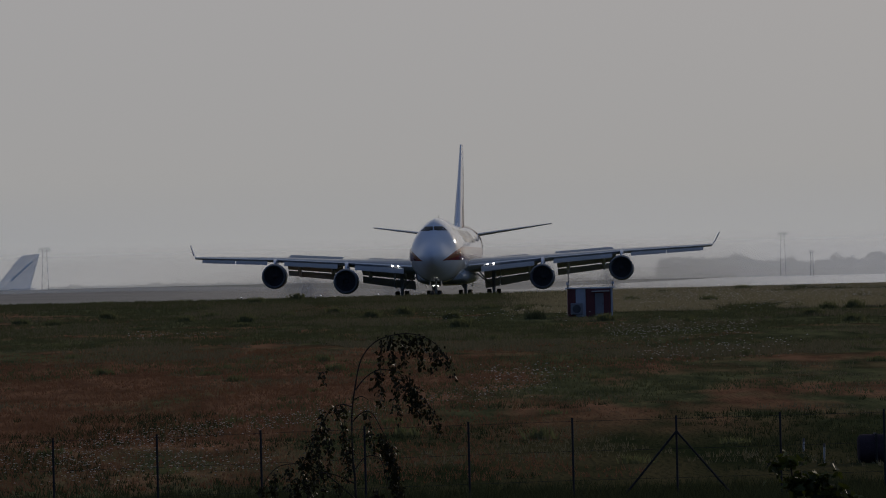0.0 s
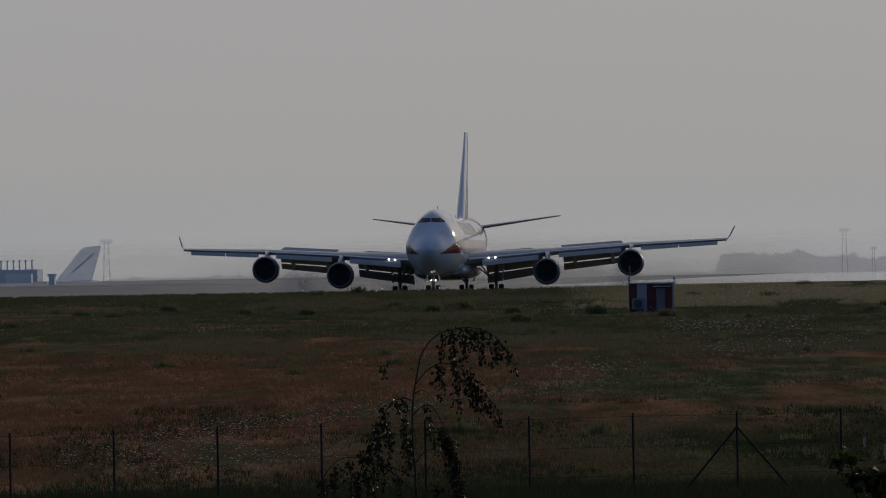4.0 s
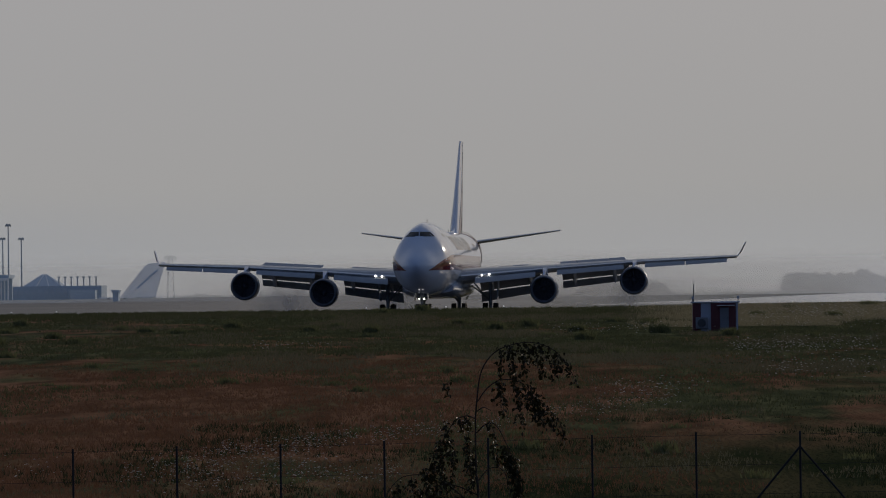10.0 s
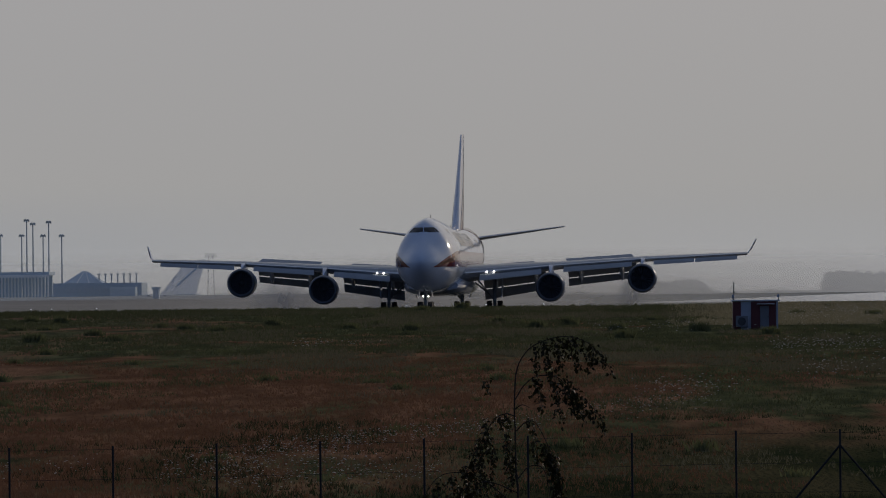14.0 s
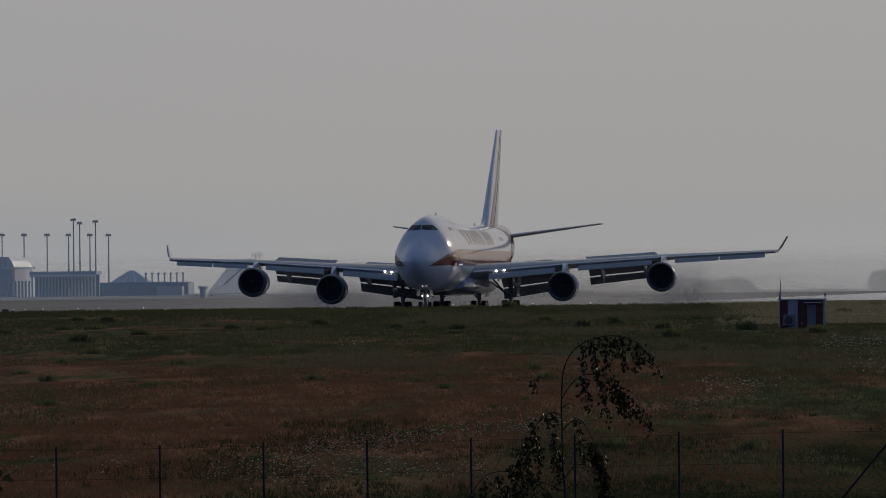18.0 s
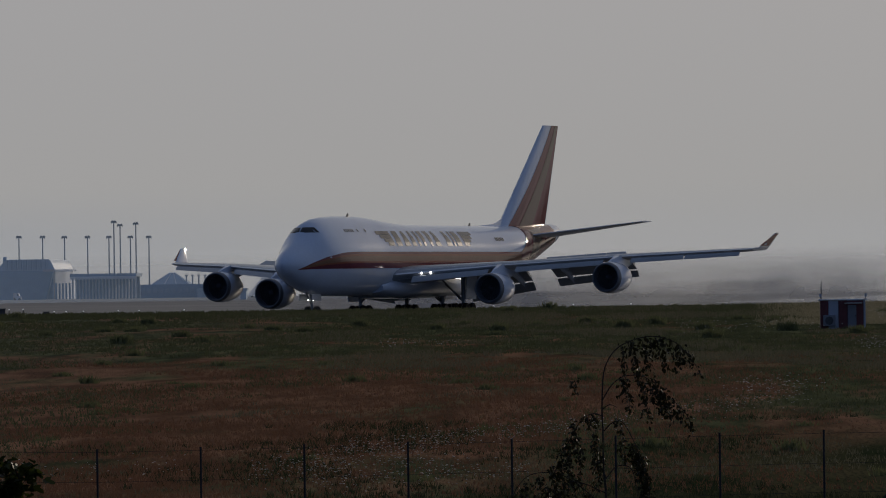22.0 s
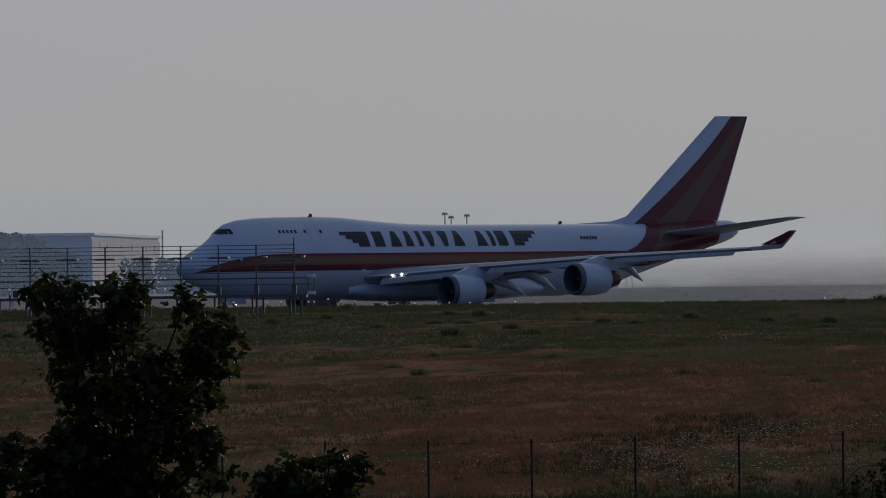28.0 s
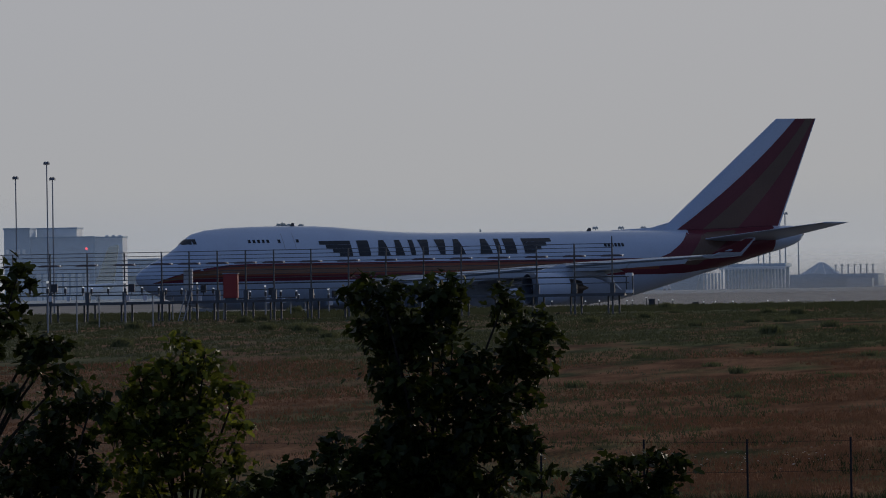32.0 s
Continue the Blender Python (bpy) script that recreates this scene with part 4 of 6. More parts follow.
def antenna_array():
    a = thing("antenna_array", "steel antenna array with wire screen on a raised platform", "antenna")
    s = ARRAY_D / LENS
    us = [-1301 - 67.6 * k for k in range(9)] + [-1909 - 51 * k for k in range(0, 4)] + [-2112 - 67.6 * k for k in range(0, 10)]
    lvl = lambda v, u: height(v + (-1301 - u) * 0.015, ARRAY_D, u)
    deck = lambda u: lvl(75, u)
    rows = []
    for k, u in enumerate(us):
        x = u * s
        g = ground_z(x, ARRAY_D)
        top, d = lvl(-14, u), deck(u)
        part("mast", tube(B(), (x, ARRAY_D, d), (x, ARRAY_D, top), 0.075, 0.06), "steel", a)
        part("mast_foot", box(B(), x - 0.17, ARRAY_D - 0.17, d, x + 0.17, ARRAY_D + 0.17, d + 0.75, 0.02), "steel", a)
        for dx in (-0.42, 0.0, 0.42):
            part("leg", box(B(), x + dx - 0.07, ARRAY_D - 0.07 + (0.9 if dx else 0), g - 0.2, x + dx + 0.07, ARRAY_D + 0.07 + (0.9 if dx else 0), d), "steel", a)
        bm = B()
        z = lvl(9, u)
        loft(bm, [[(x + e, ARRAY_D - 0.5, z - 0.05), (x + e, ARRAY_D + 0.5, z - 0.05), (x + e * 0.98, ARRAY_D + 0.5, z + h), (x + e * 0.98, ARRAY_D - 0.5, z + h)] for e, h in ((-0.82, 0.02), (-0.6, 0.10), (0.6, 0.10), (0.82, 0.02))])
        element = part("antenna_element", bm, "element_brown", a, "brown wing-shaped antenna element")
        bm = B()
        bmesh.ops.create_uvsphere(bm, u_segments=8, v_segments=6, radius=0.05, matrix=Matrix.Translation((x + 0.86, ARRAY_D - 0.3, z + 0.06)))
        # white dot at the element's end, given an added faint glow
        part("end_dot", bm, "lamp_small", element)
        rows.append((x, u))
    x0, x1 = us[0], us[-1]
    for v, r in ((-13, 0.03), (-6, 0.028), (1, 0.028), (8, 0.028), (15, 0.028), (22, 0.028), (29, 0.028), (36, 0.028), (46, 0.06), (57, 0.035)):
        part("screen_wire", tube(B(), (x0 * s, ARRAY_D + 0.12, lvl(v, x0)), (x1 * s, ARRAY_D + 0.12, lvl(v, x1)), r, seg=5), "steel", a)
    deckbm = B()
    loft(deckbm, [[(x * s, ARRAY_D - 0.5, deck(x) - 0.22), (x * s, ARRAY_D + 1.2, deck(x) - 0.22), (x * s, ARRAY_D + 1.2, deck(x)), (x * s, ARRAY_D - 0.5, deck(x))] for x in (x0 + 22, x1)])
    part("platform", deckbm, "steel", a, "long dark steel platform")
    for v in (43, 73):
        z = lvl(v, x0)
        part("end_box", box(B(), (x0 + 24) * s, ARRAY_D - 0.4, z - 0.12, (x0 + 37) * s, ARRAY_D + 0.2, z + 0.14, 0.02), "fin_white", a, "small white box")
    for du in (25, 36):
        part("end_post", box(B(), (x0 + du) * s - 0.05, ARRAY_D - 0.1, deck(x0) - 0.1, (x0 + du) * s + 0.05, ARRAY_D, lvl(43, x0)), "steel", a)
    for v in (46, 57):
        part("end_rail", tube(B(), (x0 * s, ARRAY_D + 0.12, lvl(v, x0)), ((x0 + 30) * s, ARRAY_D - 0.05, lvl(v, x0)), 0.05, seg=6), "steel", a)
    part("end_mast", tube(B(), (x0 * s, ARRAY_D, lvl(-14, x0) - 0.1), (x0 * s, ARRAY_D, lvl(-26, x0)), 0.05), "steel", a)
    # stairs and red cabinet on the platform
    xs = -2064 * s
    lad = part("ladder", tube(B(), (xs - 0.5, ARRAY_D - 2.2, ground_z(xs, ARRAY_D - 2)), (xs, ARRAY_D - 0.6, deck(-2064) + 1.0), 0.04), "galvanised", a)
    part("ladder_rail", tube(B(), (xs - 0.1, ARRAY_D - 2.2, ground_z(xs, ARRAY_D - 2)), (xs + 0.4, ARRAY_D - 0.6, deck(-2064) + 1.0), 0.04), "galvanised", lad)
    for k in range(8):
        f = (k + 0.5) / 8
        p = Vector((xs - 0.5, ARRAY_D - 2.2, ground_z(xs, ARRAY_D - 2))).lerp(Vector((xs, ARRAY_D - 0.6, deck(-2064))), f)
        part("rung", tube(B(), p, p + Vector((0.4, 0, 0)), 0.025, seg=6), "galvanised", lad)
    bm = B()
    bmesh.ops.create_uvsphere(bm, u_segments=10, v_segments=8, radius=0.09, matrix=Matrix.Translation((-2248 * s, ARRAY_D, lvl(-22, -2248))))
    part("warning_lamp", bm, "lamp_red", a, "lit red warning lamp")
    return a


antenna_array()


def red_cabinet():
    d = 560.0
    s = d / LENS
    c = thing("red_cabinet", "red steel cabinet standing on the antenna platform", "cabinet", Matrix.Translation((-1987 * s, d, height(75 + (-1301 + 1987) * 0.015, d, -1987) + 0.16)))
    part("body", box(B(), -0.56, -0.3, 0, 0.56, 0.3, 1.85, 0.02), "cabinet_red", c)
    part("door", box(B(), -0.48, -0.34, 0.1, 0.48, -0.3, 1.75, 0.01), "cabinet_red", c)
    part("roof", box(B(), -0.62, -0.36, 1.85, 0.62, 0.36, 1.92, 0.01), "hut_white", c)
    part("stand", box(B(), -0.46, -0.22, -0.16, 0.46, 0.22, 0, 0.0), "steel", c)


red_cabinet()


def control_cabinet():
    """A white box on two legs beside the ladder."""
    d = 560.6
    x = -2064 * d / LENS
    z = height(75 + (-1301 + 2064) * 0.015, d, -2064)
    c = thing("control_cabinet", "white control cabinet on legs beside the ladder", "cabinet", Matrix.Translation((x, d, z)))
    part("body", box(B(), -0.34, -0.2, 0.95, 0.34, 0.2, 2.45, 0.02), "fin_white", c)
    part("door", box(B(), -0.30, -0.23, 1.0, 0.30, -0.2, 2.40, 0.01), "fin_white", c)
    for e in (-0.25, 0.25):
        part("leg", box(B(), e - 0.04, -0.1, 0, e + 0.04, 0.1, 0.95), "steel", c)


control_cabinet()


def light_bar(u, d, top, n, w):
    """An approach-light gantry: post, cross bar and lamps."""
    p = on(u, d)
    z = top - p.z
    g = thing("approach_light", "approach lights on a steel cross bar and posts", "airfield light", Matrix.Translation(p), group="approach lights")
    part("post", tube(B(), (0, 0, -0.2), (0, 0, z), 0.07), "galvanised", g)
    head = part("lamp_head", tube(B(), (0, -0.1, z), (0, 0.12, z + 0.02), 0.09, 0.07, 12), "lamp_small", g)
    for x in (-w, w):
        part("support", tube(B(), (x * 0.8, 0.3, -0.2), (x * 0.8, 0.3, z - 0.95), 0.05), "galvanised", g)
    part("cross_bar", box(B(), -w, -0.06, z - 1.0, w, 0.36, z - 0.9), "steel", g)
    for k in range(n):
        x = -w + 2 * w * k / (n - 1)
        lamp = part("lamp", tube(B(), (x, 0, z - 0.80), (x, 0, z - 0.44), 0.10, 0.085, 10), "dark_metal", g)
        part("lens", tube(B(), (x + 0.03, 0, z - 0.44), (x + 0.04, 0, z - 0.36), 0.075, 0.05, 10), "lamp_small", lamp)
        part("stem", tube(B(), (x, 0, z - 0.9), (x, 0, z - 0.80), 0.04, seg=6), "steel", lamp)
    part("junction_box", box(B(), 0.28, -0.2, z - 0.72, 0.72, 0.0, z - 0.14, 0.02), "dark_metal", g)
    part("box_stem", box(B(), 0.46, -0.06, z - 0.9, 0.54, 0.0, z - 0.72), "steel", g)
    for x in (0.22, 1.5):
        part("transformer_box", box(B(), x - 0.13, -0.16, z - 1.36, x + 0.13, -0.06, z - 0.98, 0.01), "fin_white", g, "small white transformer box")


for u, d, top in ((-2320, 505, 3.92), (-2179, 532, 3.89), (-2048, 566, 3.78), (-1925, 585, 3.50), (-1811, 600, 3.20)):
    light_bar(u, d, top, 5, 2.5)


def edge_light(u, d, h, kind):
    p = on(u, d)
    if kind == "box":
        b = thing("junction_cabinet", "small dark cabinet at the taxiway edge", "cabinet", Matrix.Translation(p), group="taxiway cabinets")
        part("body", box(B(), -0.26, -0.2, 0, 0.26, 0.2, h, 0.02), "dark_metal", b)
        part("lid", box(B(), -0.3, -0.24, h, 0.3, 0.24, h + 0.06, 0.01), "steel", b)
        return
    e = thing("edge_light", "small white runway-edge lamp on a short post", "airfield light", Matrix.Translation(p), group="edge lights")
    part("post", tube(B(), (0, 0, -0.1), (0, 0, h), 0.035), "dark_metal", e)
    bm = B()
    bmesh.ops.create_uvsphere(bm, u_segments=10, v_segments=6, radius=0.07, matrix=Matrix.Translation((0, 0, h + 0.05)) @ Matrix.Diagonal((1, 1, 0.8, 1)))
    part("lamp", bm, "lamp_small", e)


for k, (x, h, kind) in enumerate(((78, 0.9, ""), (138, 0.8, ""), (163, 0.8, ""), (198, 0.8, ""), (212, 0.8, ""), (222, 0.8, ""), (247, 1.3, ""), (257, 1.0, "box"), (269, 0.8, ""), (294, 0.8, ""), (335, 0.35, "box"), (349, 0.3, ""), (370, 0.3, ""), (401, 0.3, ""), (463, 0.3, ""), (500, 0.3, ""), (580, 0.3, ""), (1129, 0.3, ""), (1270, 0.3, ""), (1372, 0.3, ""))):
    edge_light(x - 1488, 612, h * 0.45 + 0.06, kind)


# ---- the far side of the airfield ----
def flood_mast(u, v, d, heads=4):
    s = d / LENS
    p = on(u, d)
    top = height(v, d, u)
    m = thing("floodlight_mast", "tall grey floodlight mast on the apron", "light mast", Matrix.Translation(p), group="floodlight masts")
    h = top - p.z
    part("pole", tube(B(), (0, 0, -0.3), (0, 0, h), 1.5 * s, 1.0 * s, 8), "mast_steel", m)
    w = 3.4 * s
    crown = part("lamp_frame", box(B(), -w, -0.2, h - 0.3, w, 0.2, h), "mast_steel", m)
    for k in range(heads):
        x = -w + 2 * w * k / (heads - 1)
        lean = (1 if k % 2 else -1) * 1.2 * s
        bm = B()
        loft(bm, [[(x - 1.2 * s, -0.5, h - 2.4 * s + lean), (x + 1.2 * s, -0.5, h - 2.4 * s - lean), (x + 1.2 * s, 0.5, h - 2.4 * s - lean), (x - 1.2 * s, 0.5, h - 2.4 * s + lean)], [(x - 1.6 * s, -0.6, h + 1.6 * s + lean), (x + 1.6 * s, -0.6, h + 1.6 * s - lean), (x + 1.6 * s, 0.6, h + 1.6 * s - lean), (x - 1.6 * s, 0.6, h + 1.6 * s + lean)]])
        part("floodlight", bm, "mast_steel", crown)


for x in (-52, -6, 34, 78, 120, 159, 200, 238, 276, 309):
    flood_mast(x - 1278, -41, 2600)
for x, v in ((247, -68), (258, -62), (286, -65)):
    flood_mast(x - 1278, v, 2250)
for u, v, d in ((-2375, -136, 1300), (-2318, -162, 1250), (-2308, -134, 1320)):
    flood_mast(u, v, d)


def block(parent, name, u0, u1, v_top, d, depth, material, base=None):
    s = d / LENS
    g = (min(ground_z(u0 * s, d), ground_z(u1 * s, d)) - 0.3) if base is None else base
    return part(name, box(B(), u0 * s, d, g, u1 * s, d + depth, height(v_top, d, (u0 + u1) / 2)), material, parent)


def terminal():
    d = 2100.0
    s = d / LENS
    t = thing("terminal_building", "haze-blue terminal with a curved metal roof", "building")
    g = -0.3
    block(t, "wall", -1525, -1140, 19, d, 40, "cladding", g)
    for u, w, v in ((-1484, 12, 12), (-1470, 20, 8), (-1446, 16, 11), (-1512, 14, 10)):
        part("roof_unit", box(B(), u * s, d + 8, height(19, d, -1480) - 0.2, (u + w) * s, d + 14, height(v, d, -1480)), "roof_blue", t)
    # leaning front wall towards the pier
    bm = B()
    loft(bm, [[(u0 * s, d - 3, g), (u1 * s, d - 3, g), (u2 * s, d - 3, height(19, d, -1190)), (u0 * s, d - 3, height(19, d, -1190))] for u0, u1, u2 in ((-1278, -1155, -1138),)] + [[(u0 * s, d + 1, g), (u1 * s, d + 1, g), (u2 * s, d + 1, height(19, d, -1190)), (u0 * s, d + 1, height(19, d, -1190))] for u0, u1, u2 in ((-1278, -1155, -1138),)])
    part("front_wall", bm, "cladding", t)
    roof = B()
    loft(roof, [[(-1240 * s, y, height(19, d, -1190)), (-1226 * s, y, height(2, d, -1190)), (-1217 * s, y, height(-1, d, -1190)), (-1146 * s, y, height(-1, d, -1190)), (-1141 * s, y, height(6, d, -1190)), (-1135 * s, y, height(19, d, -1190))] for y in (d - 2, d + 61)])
    r = part("roof", roof, "cladding_mid", t, "haze-blue ribbed metal roof")
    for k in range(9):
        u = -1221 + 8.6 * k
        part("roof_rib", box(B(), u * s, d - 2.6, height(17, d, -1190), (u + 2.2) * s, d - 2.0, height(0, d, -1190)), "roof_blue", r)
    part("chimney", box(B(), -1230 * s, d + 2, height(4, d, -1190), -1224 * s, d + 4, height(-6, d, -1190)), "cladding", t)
    # sun-facing end wall: its lit brightness is put into a paler colour
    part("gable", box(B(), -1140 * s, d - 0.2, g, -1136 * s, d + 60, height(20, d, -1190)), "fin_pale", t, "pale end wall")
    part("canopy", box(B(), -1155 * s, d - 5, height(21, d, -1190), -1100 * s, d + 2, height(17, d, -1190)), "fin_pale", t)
    for k in range(6):
        u = -1140 + 6 * k
        part("door_panel", box(B(), u * s, d - 4.6, g, (u + 3.2) * s, d - 4.0, height(42, d, -1190)), "roof_blue", t)


def pier():
    d = 2060.0
    s = d / LENS
    t = thing("gate_pier", "long open pier with rows of grey columns", "building")
    g = -0.3
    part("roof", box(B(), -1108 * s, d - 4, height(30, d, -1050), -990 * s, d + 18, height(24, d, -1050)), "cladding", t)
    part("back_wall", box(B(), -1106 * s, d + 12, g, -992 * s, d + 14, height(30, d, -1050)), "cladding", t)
    for k in range(20):
        u = -1105 + 5.85 * k
        part("column", box(B(), u * s, d - 3, g, (u + 2.4) * s, d - 2, height(29, d, -1050)), "cladding_pale", t)
    part("fascia", box(B(), -1108 * s, d - 4.4, height(34, d, -1050), -990 * s, d - 4.05, height(29, d, -1050)), "cladding_pale", t)


def glass_hall():
    d = 2450.0
    s = d / LENS
    t = thing("pyramid_hall", "low hall with a haze-blue pyramid roof", "building")
    g = -0.3
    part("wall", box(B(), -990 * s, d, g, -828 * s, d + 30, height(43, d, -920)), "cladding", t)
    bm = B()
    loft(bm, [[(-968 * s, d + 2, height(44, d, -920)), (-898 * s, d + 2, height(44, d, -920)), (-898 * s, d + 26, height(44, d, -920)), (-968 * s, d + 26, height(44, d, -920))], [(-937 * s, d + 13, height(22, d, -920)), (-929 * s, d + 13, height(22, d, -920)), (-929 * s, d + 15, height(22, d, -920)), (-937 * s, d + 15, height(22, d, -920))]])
    part("pyramid_roof", bm, "roof_blue", t, "haze-blue pyramid roof")
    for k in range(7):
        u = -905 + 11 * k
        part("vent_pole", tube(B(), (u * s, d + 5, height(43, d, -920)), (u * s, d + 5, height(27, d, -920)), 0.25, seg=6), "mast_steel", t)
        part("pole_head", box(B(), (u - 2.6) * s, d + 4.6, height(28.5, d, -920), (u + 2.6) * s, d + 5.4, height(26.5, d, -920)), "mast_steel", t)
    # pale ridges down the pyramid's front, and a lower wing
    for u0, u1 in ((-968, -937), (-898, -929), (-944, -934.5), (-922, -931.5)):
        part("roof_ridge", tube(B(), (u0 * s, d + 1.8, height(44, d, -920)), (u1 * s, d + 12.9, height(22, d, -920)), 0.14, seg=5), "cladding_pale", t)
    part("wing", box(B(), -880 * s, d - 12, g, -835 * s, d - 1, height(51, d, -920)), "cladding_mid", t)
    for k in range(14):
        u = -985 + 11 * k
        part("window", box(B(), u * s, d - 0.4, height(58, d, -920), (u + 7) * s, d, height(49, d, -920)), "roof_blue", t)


def hangar():
    """Its long side wall runs away from the taxiway and catches the low sun."""
    d, far = 2300.0, 2482.0
    s = d / LENS
    t = thing("hangar", "large hangar with a sunlit pale side wall", "building")
    g = -0.3
    x0, x1 = -2001 * s, -1662 * s
    top = height(-30, d, -1662)
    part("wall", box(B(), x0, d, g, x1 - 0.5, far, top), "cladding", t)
    part("side_wall", box(B(), x1 - 0.5, d - 0.3, g, x1, far, top - 1.2), "brick_pink", t, "side wall with low-sun pink in its colour")
    part("roof", box(B(), x0 - 0.6, d - 0.8, top, x1 + 0.8, far + 0.6, top + 0.8), "cladding_pale", t)
    for u in (-1649, -1636, -1611, -1591, -1566, -1551):
        y = -x1 * LENS / -u
        part("window", box(B(), x1, y, top - 4.2, x1 + 0.25, y + 4.5, top - 2.4), "roof_blue", t)
    part("flagpole", tube(B(), (-1534 * s, d - 3, g), (-1534 * s, d - 3, height(-39, d, -1534)), 0.28), "mast_steel", t)
    for k in range(9):
        u = -1996 + 37 * k
        part("gate_panel", box(B(), u * s, d - 0.5, g, (u + 31) * s, d, height(10, d, -1830)), "roof_blue", t)
    # low pale annex in front
    part("annex", box(B(), -1990 * s, d - 40, g, -1700 * s, d - 25, g + 5.5), "cladding_pale", t)
    for k in range(16):
        u = -1985 + 18 * k
        part("annex_window", box(B(), u * s, d - 40.3, g + 1.5, (u + 11) * s, d - 40, g + 4.0), "roof_blue", t)


def depot():
    d = 2500.0
    s = d / LENS
    t = thing("cargo_depot", "flat-roofed grey cargo depot", "building")
    g = -0.3
    top = lambda v: height(v, d, -2290)
    for name, u0, u1, v, y, deep, tone in (("tall_block", -2398, -2351, -44, 0, 12, "cladding_mid"), ("rear_block", -2351, -2278, -44, 14, 12, "cladding_pale"), ("middle_block", -2351, -2235, -27, 1, 10, "cladding_mid"), ("low_block", -2235, -2185, -26, 3, 10, "cladding_pale")):
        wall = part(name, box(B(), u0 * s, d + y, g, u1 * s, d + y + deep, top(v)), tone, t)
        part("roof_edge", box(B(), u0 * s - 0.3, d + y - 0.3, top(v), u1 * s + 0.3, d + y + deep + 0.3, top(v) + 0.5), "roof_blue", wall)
    for u in (-2218, -2206, -2194):
        part("roof_vent", box(B(), u * s, d + 5, top(-26), (u + 5) * s, d + 7, top(-31)), "cladding_mid", t)
    for k in range(8):
        u = -2340 + 12.5 * k
        part("dock_door", box(B(), u * s, d + 0.4, g, (u + 8) * s, d + 1, top(36)), "cladding_pale", t)
    for k in range(4):
        u = -2394 + 10 * k
        part("window", box(B(), u * s, d - 0.5, top(0), (u + 5) * s, d, top(-8)), "cladding_pale", t)


terminal()
pier()
glass_hall()
hangar()


def cargo_hall():
    """A long low hall between the depot and the hangar."""
    d = 2700.0
    s = d / LENS
    t = thing("cargo_hall", "long low haze-blue cargo hall with a flat roof", "building")
    g = -0.3
    top = height(13, d, -2090)
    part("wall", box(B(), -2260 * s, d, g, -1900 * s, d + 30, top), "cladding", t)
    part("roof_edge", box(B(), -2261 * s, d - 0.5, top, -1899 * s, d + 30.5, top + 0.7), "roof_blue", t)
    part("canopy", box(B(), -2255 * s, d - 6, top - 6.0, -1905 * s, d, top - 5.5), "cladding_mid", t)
    for k in range(17):
        u = -2254 + 20.6 * k
        part("dock_door", box(B(), u * s, d - 0.4, g, (u + 13) * s, d, top - 7.5), "roof_blue", t)
        part("window_band", box(B(), u * s, d - 0.4, top - 4.2, (u + 15) * s, d, top - 2.6), "cladding_mid", t)


cargo_hall()
depot()


def tail_fin_far(u0, u1, v0, v1, d, material, label, name, bar):
    """A parked jet far off: its swept fin, rear body and tailplane."""
    s = d / LENS
    p = thing(name, label, "aircraft")
    g = ground_z(u0 * s, d)
    zt, zb = height(v0, d, (u0 + u1) / 2), height(v1, d, (u0 + u1) / 2)
    w = (u1 - u0) * s
    x = u0 * s
    bm = B()
    plate(bm, [(x, d, zb), (x + w * 0.78, d, zb), (x + w, d, zt), (x + w * 0.62, d, zt + (zb - zt) * 0.04), (x + w * 0.5, d, zt + (zb - zt) * 0.18)], 0.7, (0, 1, 0))
    part("fin", bm, material, p)
    if bar:
        bm = B()
        plate(bm, [(x + w * 0.36, d - 0.42, zb + (zt - zb) * 0.26), (x + w * 0.39, d - 0.42, zb + (zt - zb) * 0.23), (x + w * 0.85, d - 0.42, zb + (zt - zb) * 0.77), (x + w * 0.82, d - 0.42, zb + (zt - zb) * 0.80)], 0.1, (0, 1, 0))
        part("marking_bar", bm, "cladding_mid", p)
    bm = B()
    r = (zb - g) * 0.42
    c = zb - r * 0.8
    loft(bm, [[(xx, d + q * math.cos(2 * math.pi * k / 16), c + lift + q * math.sin(2 * math.pi * k / 16)) for k in range(16)] for xx, q, lift in ((x - w * 0.5, r * 0.2, 0), (x - w * 0.45, r * 0.6, 0), (x - w * 0.2, r * 0.8, 0), (x, r * 0.8, 0), (x + w * 0.6, r * 0.5, r * 0.4), (x + w * 0.9, r * 0.12, r * 0.7))])
    part("fuselage", bm, material if bar else "white_paint", p, smooth=True)
    bm = B()
    plate(bm, [(x + w * 0.35, d - 1, c + r * 0.3), (x + w * 0.7, d - 1, c + r * 0.3), (x + w * 0.95, d - 8, c + r * 0.5), (x + w * 0.8, d - 8, c + r * 0.5)], 0.3, (0, 0, 1))
    part("tailplane", bm, material, p)
    for xx in (x - w * 0.25, x + w * 0.1):
        part("wheel_leg", tube(B(), (xx, d, g), (xx, d, c), 0.4), "rubber", p)


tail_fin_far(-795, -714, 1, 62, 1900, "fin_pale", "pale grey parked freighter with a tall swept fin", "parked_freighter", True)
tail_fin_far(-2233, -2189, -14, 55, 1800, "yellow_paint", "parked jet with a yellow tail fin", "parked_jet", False)


